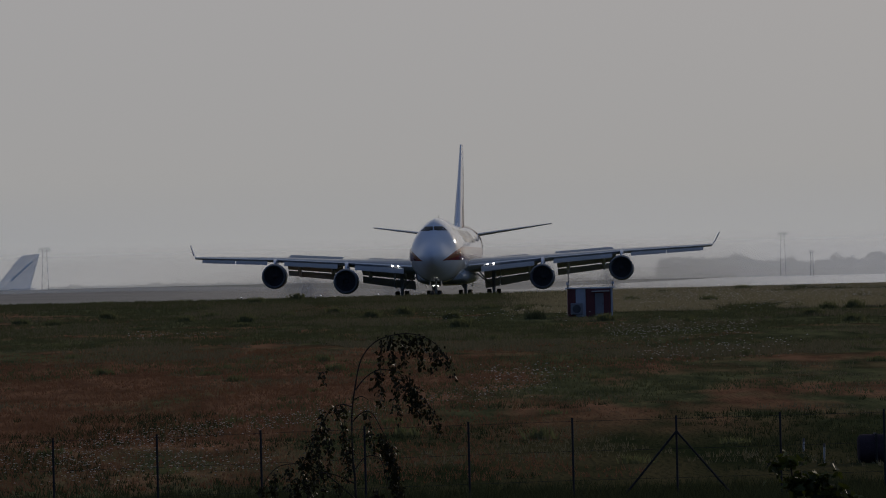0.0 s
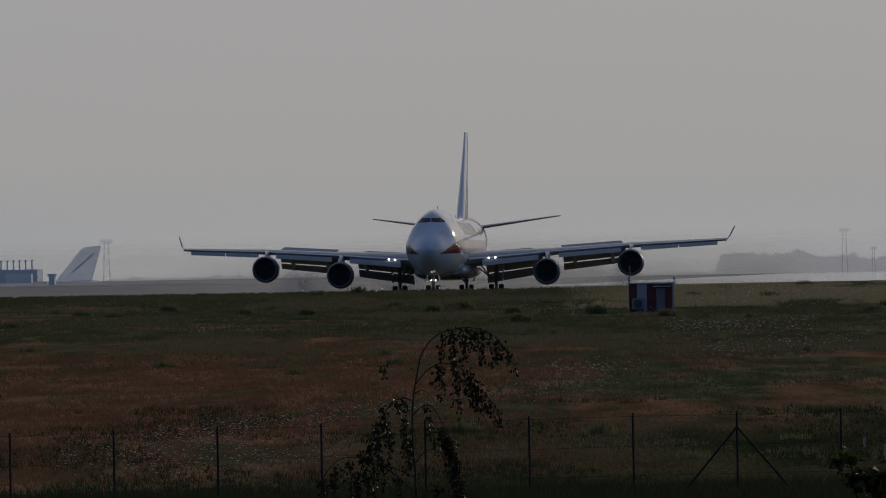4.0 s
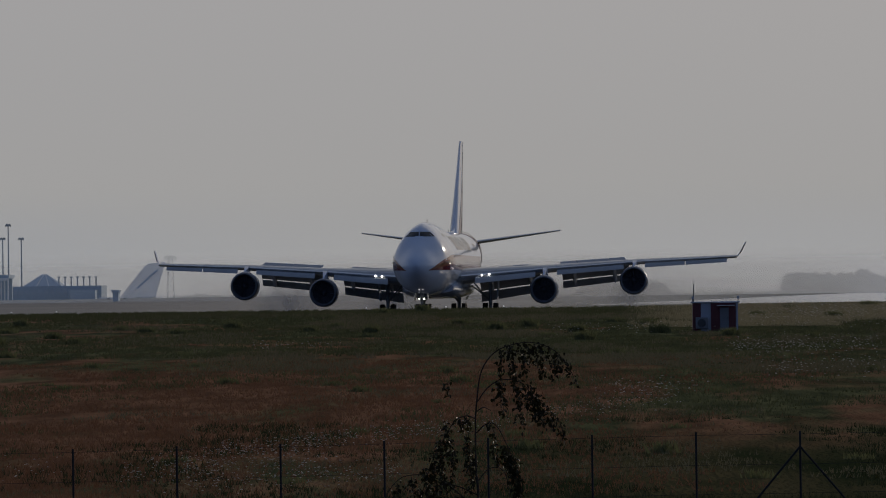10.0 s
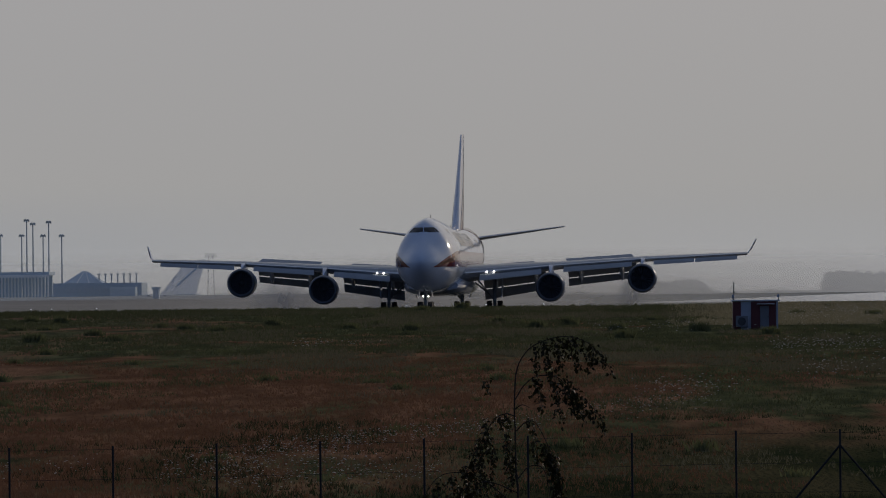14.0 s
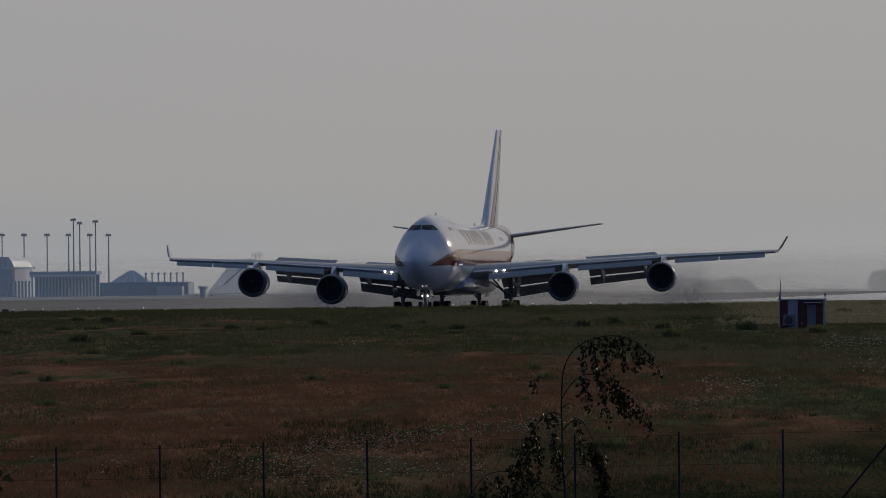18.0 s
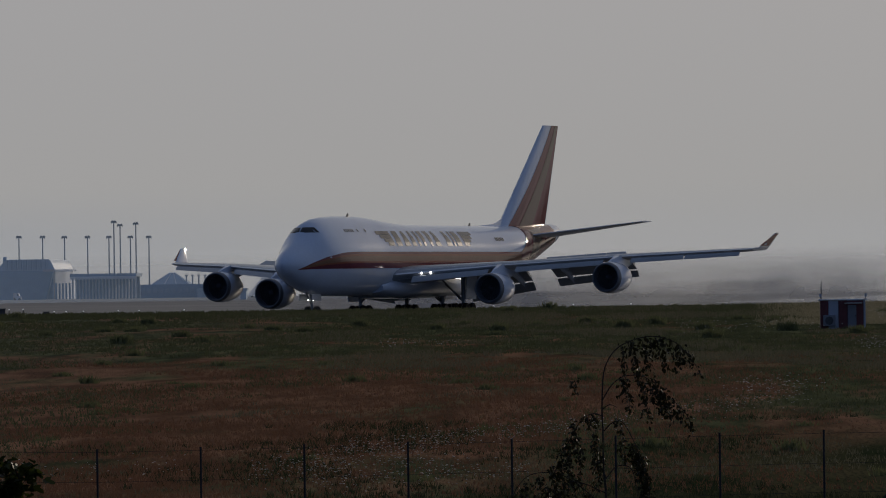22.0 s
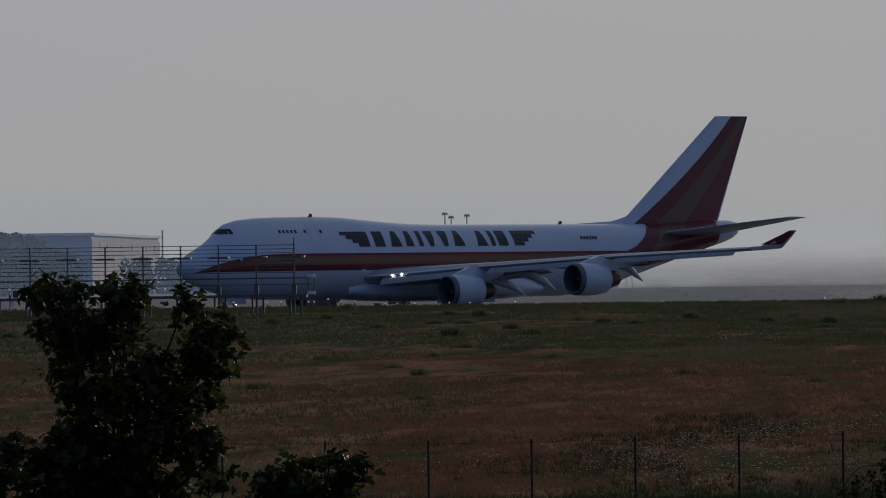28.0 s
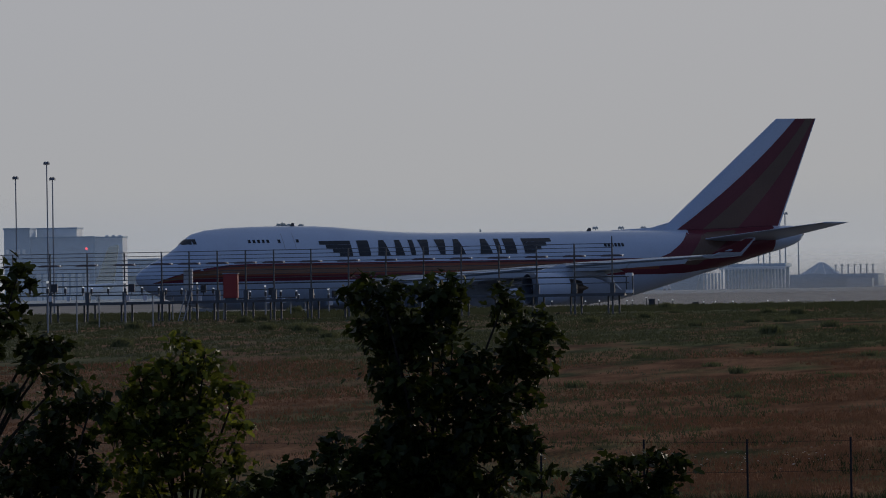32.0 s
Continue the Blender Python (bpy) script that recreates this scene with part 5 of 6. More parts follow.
def lattice_mast(u, v, d, w, steel="mast_steel"):
    s = d / LENS
    p = on(u, d)
    h = height(v, d, u) - p.z
    m = thing("lattice_mast", "grey steel lattice mast with a round head", "mast", Matrix.Translation(p), group="lattice masts")
    w *= s
    for x, y in ((-w, -w), (w, -w), (w, w), (-w, w)):
        part("chord", tube(B(), (x, y, 0), (x * 0.6, y * 0.6, h), 0.16, seg=5), steel, m)
    n = 8
    for k in range(n):
        a, b = h * k / n, h * (k + 1) / n
        fa, fb = 1 - 0.4 * k / n, 1 - 0.4 * (k + 1) / n
        sg = 1 if k % 2 else -1
        part("brace", tube(B(), (-w * fa * sg, -w * fa, a), (w * fb * sg, -w * fb, b), 0.1, seg=5), steel, m)
    part("head", tube(B(), (0, 0, h - 0.5), (0, 0, h + 0.7), w * 2.0, w * 1.7, 14), steel, m)


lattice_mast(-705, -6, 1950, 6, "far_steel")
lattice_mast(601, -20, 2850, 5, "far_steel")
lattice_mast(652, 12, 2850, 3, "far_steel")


def small_hut(u, d, w, v, label):
    s = d / LENS
    p = on(u, d)
    h = thing("small_building", label, "building", Matrix.Translation(p))
    z = height(v, d, u) - p.z
    part("wall", box(B(), -w * s / 2, 0, -0.2, w * s / 2, 6, z * 0.8), "cladding", h)
    part("roof", box(B(), -w * s / 2 - 0.3, -0.4, z * 0.8, w * s / 2 + 0.3, 6.4, z), "roof_blue", h)


small_hut(-803, 1750, 10, 50, "small grey flat-roofed building")


def service_van(u, d, w):
    """A small white van far off on the taxiway."""
    p = on(u, d)
    v = thing("service_van", "small white service van on the taxiway", "van", Matrix.Translation(p + Vector((0, 0, 0.03))))
    L = w * d / LENS
    bm = B()
    loft(bm, [[(-L / 2, y, 0.35), (L / 2, y, 0.35), (L / 2, y, 1.1), (L * 0.32, y, 1.25), (L * 0.18, y, 2.0), (-L / 2, y, 2.05)] for y in (-0.9, 0.9)])
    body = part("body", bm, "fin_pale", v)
    part("windscreen", box(B(), L * 0.02, -0.93, 1.3, L * 0.2, -0.9, 1.85), "glass_dark", body)
    for x in (-L * 0.3, L * 0.3):
        for y in (-0.85, 0.85):
            part("wheel", tube(B(), (x, y - 0.1, 0.34), (x, y + 0.1, 0.34), 0.34, seg=14), "rubber", v)


service_van(-1204, 2000, 14)


# ---- evening haze: upright translucent sheets stand in for the air before far woods and buildings ----
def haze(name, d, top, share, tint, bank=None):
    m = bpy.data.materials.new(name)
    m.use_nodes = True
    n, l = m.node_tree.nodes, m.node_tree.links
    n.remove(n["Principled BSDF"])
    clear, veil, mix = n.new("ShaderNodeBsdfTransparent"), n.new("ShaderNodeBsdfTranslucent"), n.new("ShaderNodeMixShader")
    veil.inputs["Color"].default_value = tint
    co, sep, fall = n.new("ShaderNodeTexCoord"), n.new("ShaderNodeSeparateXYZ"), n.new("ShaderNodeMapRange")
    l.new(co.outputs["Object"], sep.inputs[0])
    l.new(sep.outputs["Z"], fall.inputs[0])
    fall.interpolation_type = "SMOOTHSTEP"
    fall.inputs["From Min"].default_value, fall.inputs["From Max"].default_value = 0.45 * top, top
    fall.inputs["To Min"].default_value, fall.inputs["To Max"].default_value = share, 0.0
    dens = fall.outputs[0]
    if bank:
        # denser towards -x, so the far buildings there look bluer
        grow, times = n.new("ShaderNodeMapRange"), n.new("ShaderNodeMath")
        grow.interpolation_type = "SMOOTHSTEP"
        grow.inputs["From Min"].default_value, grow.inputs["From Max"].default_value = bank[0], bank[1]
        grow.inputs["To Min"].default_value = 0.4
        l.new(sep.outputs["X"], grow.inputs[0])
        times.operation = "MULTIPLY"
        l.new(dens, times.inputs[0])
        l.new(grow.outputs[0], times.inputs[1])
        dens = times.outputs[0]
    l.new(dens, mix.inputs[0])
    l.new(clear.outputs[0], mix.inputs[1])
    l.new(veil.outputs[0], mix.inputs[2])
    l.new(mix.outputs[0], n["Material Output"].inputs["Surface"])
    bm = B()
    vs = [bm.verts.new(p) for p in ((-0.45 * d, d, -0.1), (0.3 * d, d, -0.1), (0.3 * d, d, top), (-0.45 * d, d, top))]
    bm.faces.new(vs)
    return solid(name, bm, m, "upright translucent sheet standing in for evening haze", "haze", kind="structure")


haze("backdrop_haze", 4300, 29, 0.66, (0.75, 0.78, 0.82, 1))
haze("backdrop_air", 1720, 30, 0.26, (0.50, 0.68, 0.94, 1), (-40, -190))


def exhaust_haze():
    """Engine exhaust and dust that trail low behind the aircraft: thin soft layers across and along the way it came."""
    m = bpy.data.materials.new("exhaust_air")
    m.use_nodes = True
    n, l = m.node_tree.nodes, m.node_tree.links
    n.remove(n["Principled BSDF"])
    clear, veil, mix = n.new("ShaderNodeBsdfTransparent"), n.new("ShaderNodeBsdfTranslucent"), n.new("ShaderNodeMixShader")
    veil.inputs["Color"].default_value = (0.34, 0.355, 0.385, 1)
    co, soft, cloud, dens = n.new("ShaderNodeTexCoord"), n.new("ShaderNodeMapRange"), n.new("ShaderNodeTexNoise"), n.new("ShaderNodeMath")
    away = n.new("ShaderNodeVectorMath")
    away.operation = "LENGTH"
    l.new(co.outputs["Object"], away.inputs[0])
    soft.interpolation_type = "SMOOTHSTEP"
    soft.inputs["From Min"].default_value, soft.inputs["From Max"].default_value = 0.1, 1.0
    soft.inputs["To Min"].default_value, soft.inputs["To Max"].default_value = 0.68, 0.0
    l.new(away.outputs["Value"], soft.inputs[0])
    cloud.inputs["Scale"].default_value, cloud.inputs["Detail"].default_value = 3.2, 5
    l.new(co.outputs["Object"], cloud.inputs["Vector"])
    thick = n.new("ShaderNodeMapRange")
    thick.inputs["From Min"].default_value, thick.inputs["From Max"].default_value = 0.32, 0.62
    thick.inputs["To Min"].default_value, thick.inputs["To Max"].default_value = 0.45, 1.0
    l.new(cloud.outputs["Fac"], thick.inputs[0])
    dens.operation = "MULTIPLY"
    l.new(soft.outputs[0], dens.inputs[0])
    l.new(thick.outputs[0], dens.inputs[1])
    l.new(dens.outputs[0], mix.inputs[0])
    l.new(clear.outputs[0], mix.inputs[1])
    l.new(veil.outputs[0], mix.inputs[2])
    l.new(mix.outputs[0], n["Material Output"].inputs["Surface"])
    cloud_thing = thing("exhaust_haze", "thin grey exhaust haze trailing low behind the jet", "haze")
    # sideways, aft, half length, half height, across the way or along it
    for x, y, half, high, across in ((0, 88, 46, 6.5, True), (0, 118, 62, 8.0, True), (-21, 84, 52, 7.0, False), (-9, 90, 56, 6.5, False), (17, 100, 52, 6.5, False)):
        bm = B()
        vs = [bm.verts.new(q) for q in ((-1, 0, -0.02), (1, 0, -0.02), (1, 0, 1), (-1, 0, 1))]
        bm.faces.new(vs)
        layer = part("haze_layer", bm, m, cloud_thing)
        layer.matrix_basis = Matrix.Translation((x, y, 0.05)) @ (Matrix.Identity(4) if across else Matrix.Rotation(radians(90), 4, "Z")) @ Matrix.Diagonal((half, 1, high, 1))
        layer.visible_shadow = False
    return cloud_thing


trail = exhaust_haze()


# ---- plants ----
def leaf_shape(lobed):
    if lobed:
        return [(0, 0), (0.30, 0.12), (0.52, 0.42), (0.26, 0.48), (0.22, 0.80), (0, 1.0), (-0.22, 0.80), (-0.26, 0.48), (-0.52, 0.42), (-0.30, 0.12)]
    return [(0, 0), (0.30, 0.28), (0.26, 0.55), (0, 1.0), (-0.26, 0.55), (-0.30, 0.28)]


def add_leaves(store, places, size, lobed, rng, droop=0.4):
    """Leaves at places, each turned its own way and folded a little along the midrib."""
    verts, faces = store
    outline = leaf_shape(lobed)
    for p in places:
        k = size * rng.uniform(0.6, 1.25)
        m = Euler((rng.uniform(-1.2, 1.2) - droop, rng.uniform(-0.8, 0.8), rng.uniform(0, 6.28))).to_matrix()
        base = len(verts)
        for a, b in outline:
            q = m @ Vector((a * k, b * k, abs(a) * k * 0.3))
            verts.append((p[0] + q.x, p[1] + q.y, p[2] + q.z))
        n = len(outline)
        h = n // 2
        faces.append(tuple(range(base, base + h + 1)))
        faces.append((base,) + tuple(range(base + h, base + n)))


def leaf_part(name, store, material, parent, label=""):
    me = bpy.data.meshes.new(name)
    me.from_pydata(store[0], [], store[1])
    me.materials.append(M[material])
    ob = new(name, me)
    ob.parent = parent
    return tagged(ob, label, kind="stuff")


def limb(bm, pts, r0, r1, seg=6):
    """A bent, tapering branch through points."""
    pts = [Vector(p) for p in pts]
    rings = []
    for i, p in enumerate(pts):
        d = (pts[min(i + 1, len(pts) - 1)] - pts[max(i - 1, 0)]).normalized()
        q = d.to_track_quat("Z", "Y").to_matrix()
        r = r0 + (r1 - r0) * i / (len(pts) - 1)
        rings.append([p + q @ Vector((r * math.cos(2 * math.pi * k / seg), r * math.sin(2 * math.pi * k / seg), 0)) for k in range(seg)])
    return loft(bm, rings)


def bend(pts, n=5):
    """A smooth curve through a few points."""
    pts = [Vector(p) for p in pts]
    out = []
    for i in range(len(pts) - 1):
        p0, p1, p2, p3 = pts[max(i - 1, 0)], pts[i], pts[i + 1], pts[min(i + 2, len(pts) - 1)]
        for k in range(n):
            t = k / n
            out.append(0.5 * ((2 * p1) + (p2 - p0) * t + (2 * p0 - 5 * p1 + 4 * p2 - p3) * t * t + (3 * p1 - p0 - 3 * p2 + p3) * t ** 3))
    return out + [pts[-1]]


def maple(u, d, lobes, seed, leaf=0.074, material="leaf_maple", dense=1.0, skirt=True, label="young maple tree with dense dark green leaves"):
    """A young tree: lobes of its crown are (sideways, height over the foot, half width, half height)."""
    rng = random.Random(seed)
    base = on(u, d)
    t = thing("maple_tree", label, "tree", Matrix.Translation(base), group="foreground trees")
    store = ([], [])
    low = min(z for _, z, _, _ in lobes)
    wide = max(abs(x) + rx for x, _, rx, _ in lobes)
    # the crown goes on below
    lobes = list(lobes) if not skirt else list(lobes) + [(-0.3 * wide, low - 0.3, 0.5 * wide, 0.2), (0.35 * wide, low - 0.35, 0.45 * wide, 0.2), (0.0, low - 0.65, 0.5 * wide, 0.22)]
    fork = Vector((0.0, 0.0, low - 0.9))
    part("trunk", limb(B(), bend([(0, 0, -0.15), (0.03, 0.02, fork.z * 0.5), fork], 3), 0.075, 0.055, 8), "bark", t)
    for x, z, rx, rz in lobes:
        c = Vector((x, rng.uniform(-0.18, 0.18), z))
        axis = bend([fork, fork.lerp(c, 0.45) + Vector((-0.12 * x, 0.05, 0.1 * (z - fork.z))), c], 5)
        part("limb", limb(B(), axis, 0.019 if z > low else 0.014, 0.005), "bark", t)
        ry = 0.5 * (rx + rz)
        n = max(6, int(dense * 900 * rx * rz))
        places = []
        for k in range(n):
            ang, f = rng.uniform(0, 6.283), math.sqrt(rng.random()) * rng.choice((0.85, 1.0, 1.0, 1.22))
            h = rng.uniform(-1, 1)
            w = math.sqrt(1 - h * h * 0.8)
            tip = c + Vector((math.cos(ang) * f * rx * w * 1.05, math.sin(ang) * f * ry * w, h * rz * rng.choice((0.9, 1.0, 1.25))))
            if rng.random() < 0.35:
                part("branch", limb(B(), [c.lerp(tip, 0.1), c.lerp(tip, 0.6) + Vector((0, 0, 0.02)), tip], 0.006, 0.002, 4), "bark", t)
            sp = rng.uniform(0.02, 0.055)
            for q in range(rng.randint(6, 15)):
                places.append(tip + Vector((rng.gauss(0, sp * 1.2), rng.gauss(0, sp), rng.gauss(-0.01, sp * 0.7))))
        add_leaves(store, places, leaf, True, rng)
    leaf_part("crown", store, material, t)
    return t


maple(-1634, 50.0, [(-0.31, 5.65, 0.24, 0.10), (0.12, 5.63, 0.11, 0.13), (-0.33, 5.42, 0.21, 0.17), (0.02, 5.44, 0.22, 0.20), (-0.22, 5.13, 0.30, 0.20), (0.16, 5.06, 0.26, 0.17), (0.54, 5.55, 0.09, 0.09), (0.68, 5.32, 0.23, 0.13), (0.62, 5.06, 0.23, 0.17), (-0.11, 4.78, 0.33, 0.20), (0.42, 4.77, 0.30, 0.20), (-0.23, 4.49, 0.29, 0.20), (0.24, 4.46, 0.32, 0.20), (0.67, 4.48, 0.19, 0.17), (-0.46, 4.35, 0.26, 0.17), (0.00, 4.26, 0.57, 0.17)], 3)
maple(-2075, 52.0, [(-0.01, 5.23, 0.13, 0.08), (0.17, 5.17, 0.10, 0.07), (-0.11, 5.07, 0.21, 0.13), (0.10, 4.97, 0.21, 0.15), (-0.32, 5.07, 0.11, 0.09), (-0.23, 4.83, 0.24, 0.15), (-0.45, 4.68, 0.18, 0.15), (0.04, 4.73, 0.24, 0.15), (0.36, 4.88, 0.09, 0.10), (0.37, 4.64, 0.08, 0.13), (-0.18, 4.55, 0.33, 0.18), (0.13, 4.43, 0.27, 0.18), (-0.33, 4.34, 0.30, 0.18), (0.31, 4.28, 0.15, 0.15)], 5, material="leaf_sunlit", dense=0.72, label="young maple tree, its leaves tinted yellow-green for sunlight")
maple(-2321, 51.0, [(0.10, 4.85, 0.18, 0.09), (0.31, 4.88, 0.15, 0.08), (-0.05, 4.62, 0.23, 0.14), (-0.18, 4.47, 0.18, 0.18), (0.15, 4.47, 0.20, 0.15), (0.00, 4.29, 0.38, 0.15)], 23, label="low young maple with dark leaves")
maple(-2467, 46.0, [(0.34, 5.78, 0.13, 0.07), (0.25, 5.60, 0.12, 0.13), (0.44, 5.37, 0.07, 0.05), (0.59, 5.30, 0.11, 0.07), (0.61, 5.12, 0.08, 0.06), (0.46, 5.20, 0.11, 0.04), (0.26, 5.01, 0.05, 0.05), (0.10, 5.43, 0.16, 0.16)], 7, dense=0.9, skirt=False, label="young maple with sparse hanging leaves")
maple(-1281, 50.0, [(0.04, 4.34, 0.26, 0.14), (0.16, 4.46, 0.13, 0.08), (0.31, 4.38, 0.12, 0.10), (-0.19, 4.27, 0.19, 0.10), (0.0, 4.18, 0.38, 0.12)], 11, label="low bushy sapling with dark leaves")
maple(-1870, 49.0, [(0.06, 4.40, 0.23, 0.11), (0.26, 4.60, 0.07, 0.08), (-0.11, 4.27, 0.24, 0.13), (-0.34, 4.22, 0.17, 0.11)], 13, label="low bushy sapling with dark leaves")
maple(635, 50.0, [(-0.11, 4.27, 0.08, 0.11), (0.04, 4.13, 0.17, 0.08), (0.27, 4.05, 0.15, 0.05)], 17, label="low bushy sapling with dark leaves")


SWAY = []


def birch():
    """A slender birch whose leader arches over, with hanging strands."""
    rng = random.Random(4)
    d = 48.0
    s = d / LENS
    base = on(-150, d)
    t = thing("birch_tree", "slender drooping birch with small dark leaves", "tree", Matrix.Translation(base))

    def P(x, y, dy=0.0):
        a, b = (420 + x / 2.37) - 784, (560 + y / 2.37) - 441
        u, v = a - 0.0237 * b, b + 0.0237 * a
        return Vector((u * s - base.x, dy, height(v, d, 0) - base.z))
    root = Vector((0.05, 0, -0.1))
    lead = bend([root, P(505, 900), P(488, 650), P(480, 430), P(495, 290), P(520, 180), P(575, 110), P(650, 80), P(740, 75), P(830, 115), P(890, 200), P(905, 235)], 4)
    part("trunk", limb(B(), lead[:13], 0.0095, 0.0055, 7), "birch_bark", t)
    # the arching leader sways on the stem
    pivot = lead[12]
    leader = part("leader", limb(B(), [q - pivot for q in lead[12:]], 0.0055, 0.0018, 7), "birch_bark", t)
    leader.matrix_basis = Matrix.Translation(pivot)
    SWAY.append((leader, pivot))
    arms = [
        [P(495, 310), P(540, 255, 0.05), P(600, 225, 0.1), P(680, 240, 0.1), P(730, 300, 0.1), P(800, 370, 0.1), P(845, 440, 0.1), P(840, 490, 0.1)],
        [P(485, 440), P(520, 405, -0.1), P(560, 400, -0.15), P(600, 460, -0.2), P(640, 560, -0.2), P(645, 720, -0.2)],
        [P(478, 380), P(440, 370, 0.1), P(390, 395, 0.15), P(340, 480, 0.2), P(295, 570, 0.2), P(260, 690, 0.2), P(245, 800, 0.2)],
        [P(490, 700), P(400, 660, -0.1), P(330, 660, -0.2), P(300, 740, -0.2), P(285, 830, -0.2)],
        [P(490, 760), P(330, 640, 0.2), P(200, 625, 0.25), P(130, 670, 0.3), P(85, 760, 0.3)],
        [P(490, 350), P(520, 335, -0.05), P(550, 350, -0.05)],
        [P(495, 640), P(540, 590, 0.1), P(600, 600, 0.1), P(625, 700, 0.1), P(640, 830, 0.1)],
        [P(505, 800), P(560, 760, 0.1), P(620, 770, 0.1), P(680, 850, 0.1)],
    ]
    for k, a in enumerate(arms):
        high = k in (0, 5)
        part("branch", limb(B(), [q - pivot if high else q for q in bend(a, 4)], 0.0045, 0.0018, 5), "bark", leader if high else t)
    strands = [
        (P(600, 100), 105, 40), (P(628, 90), 210, 70), (P(650, 85), 110, 35), (P(690, 90), 130, 45), (P(715, 85), 70, 30), (P(745, 80), 105, 45), (P(775, 90), 140, 50), (P(805, 100), 110, 40),
        (P(835, 120), 70, 30), (P(865, 150), 70, 30), (P(600, 230, 0.1), 140, 75), (P(575, 235, 0.1), 70, 30), (P(650, 235, 0.1), 200, 70), (P(685, 245, 0.1), 110, 40), (P(720, 255, 0.1), 150, 95),
        (P(745, 300, 0.1), 110, 70), (P(770, 330, 0.1), 90, 50), (P(800, 370, 0.1), 70, 40), (P(835, 420, 0.1), 90, 30), (P(545, 400, -0.1), 90, 25), (P(355, 420, 0.2), 120, 80), (P(330, 470, 0.2), 120, 80),
        (P(300, 520, 0.2), 120, 60), (P(270, 600, 0.2), 160, 120), (P(250, 680, 0.2), 140, 110), (P(410, 380, 0.1), 60, 25), (P(440, 375, 0.1), 240, 90), (P(470, 540), 140, 60), (P(600, 490, -0.2), 130, 80),
        (P(640, 540, -0.2), 230, 190), (P(615, 520, -0.2), 210, 130), (P(560, 500, 0.1), 90, 30), (P(385, 520, 0.1), 150, 60), (P(330, 560, 0.1), 180, 80), (P(150, 660, 0.3), 120, 60), (P(100, 720, 0.3), 90, 60),
        (P(360, 235), 40, 22), (P(210, 630, 0.2), 200, 60), (P(320, 640, -0.2), 200, 110), (P(660, 700, 0.1), 150, 90), (P(580, 720, 0.1), 150, 80), (P(420, 700, 0.1), 120, 30),
    ]
    for high, home in ((True, leader), (False, t)):
        shift = pivot if high else Vector((0, 0, 0))
        places = []
        for p, ln, n in strands[:20] if high else strands[20:]:
            L = ln / 2.37 * s
            sway = rng.uniform(-0.05, 0.12)
            p = p - shift
            tip = p + Vector((sway * L * 2, rng.uniform(-0.05, 0.05), -L))
            part("twig", limb(B(), [p, p.lerp(tip, 0.5) + Vector((0.01, 0, 0)), tip], 0.003, 0.0012, 4), "bark", home)
            for k in range(int(n * 1.1)):
                q = p.lerp(tip, rng.random())
                places.append(q + Vector((rng.gauss(0, 0.015), rng.gauss(0, 0.03), rng.gauss(0, 0.02))))
        if high:
            for q in lead[26:]:
                for k in range(3):
                    places.append(q - shift + Vector((rng.gauss(0, 0.02), rng.gauss(0, 0.02), rng.uniform(-0.06, 0.0))))
        store = ([], [])
        add_leaves(store, places, 0.032, False, rng, droop=1.2)
        leaf_part("crown", store, "leaf_birch", home)


birch()


# ---- far woods ----
def far_wood(name, u0, u1, d, tops, seed, label, pieces=46, leaves="haze_leaf_wood", broad=6.0, big=5.5, ragged=1.0):
    """A far belt of trees: clumps of leaves on many short stems, with an uneven skyline."""
    rng = random.Random(seed)
    s = d / LENS
    store = ([], [])
    n = int((u1 - u0) / 3.2)
    for k in range(n):
        u = u0 + (u1 - u0) * (k + rng.random()) / n
        v = float(np.interp(u, [t[0] for t in tops], [t[1] for t in tops])) + 4.0 + ragged * (9.0 * noise.noise((u * 0.09, seed, 0.0)) + 5.0 * noise.noise((u * 0.3, seed, 4.0)) + rng.uniform(0, 4))
        x, y = u * s, d + rng.uniform(-25, 25)
        g = ground_z(x, y)
        top = height(v, d, u)
        h = max(1.0, top - g)
        for j in range(pieces):
            f = rng.random()
            w = broad * s * math.sqrt(max(0.05, 1 - max(0.0, f - 0.4) ** 2 / 0.36))
            r = s * rng.uniform(0.5 * big, big)
            c = Vector((x + rng.uniform(-w, w), y + rng.uniform(-w, w), g + max(0.5, h * f - r * 0.8)))
            base = len(store[0])
            m = Euler((rng.uniform(0, 6), rng.uniform(0, 6), rng.uniform(0, 6))).to_matrix()
            for a in range(5):
                q = m @ Vector((math.cos(a * 1.2566) * r, math.sin(a * 1.2566) * r, 0))
                store[0].append(tuple(c + q))
            store[1].append(tuple(range(base, base + 5)))
    me = bpy.data.meshes.new(name)
    me.from_pydata(store[0], [], store[1])
    me.materials.append(M[leaves])
    return tagged(new(name, me), label, "trees", kind="stuff")


far_wood("far_wood", 380, 1250, 4500, [(380, 30), (388, 14), (430, 12), (470, 18), (520, 8), (560, 22), (610, 16), (650, 26), (700, 12), (740, 20), (760, 6), (830, 16), (1250, 10)], 21, "hazy belt of broad trees on the horizon", 110, "haze_leaf_belt", 7.5, 2.2, 0.8)
far_wood("far_wood_low", -690, 380, 4700, [(-690, 62), (-560, 60), (-540, 57), (-500, 60), (-470, 58), (-430, 60), (-405, 57), (-360, 60), (0, 56), (18, 50), (30, 34), (70, 30), (100, 36), (130, 28), (165, 30), (180, 52), (380, 52)], 22, "hazy low belt of trees on the horizon", 70, "haze_leaf_belt", 7.0, 2.4, 0.8)
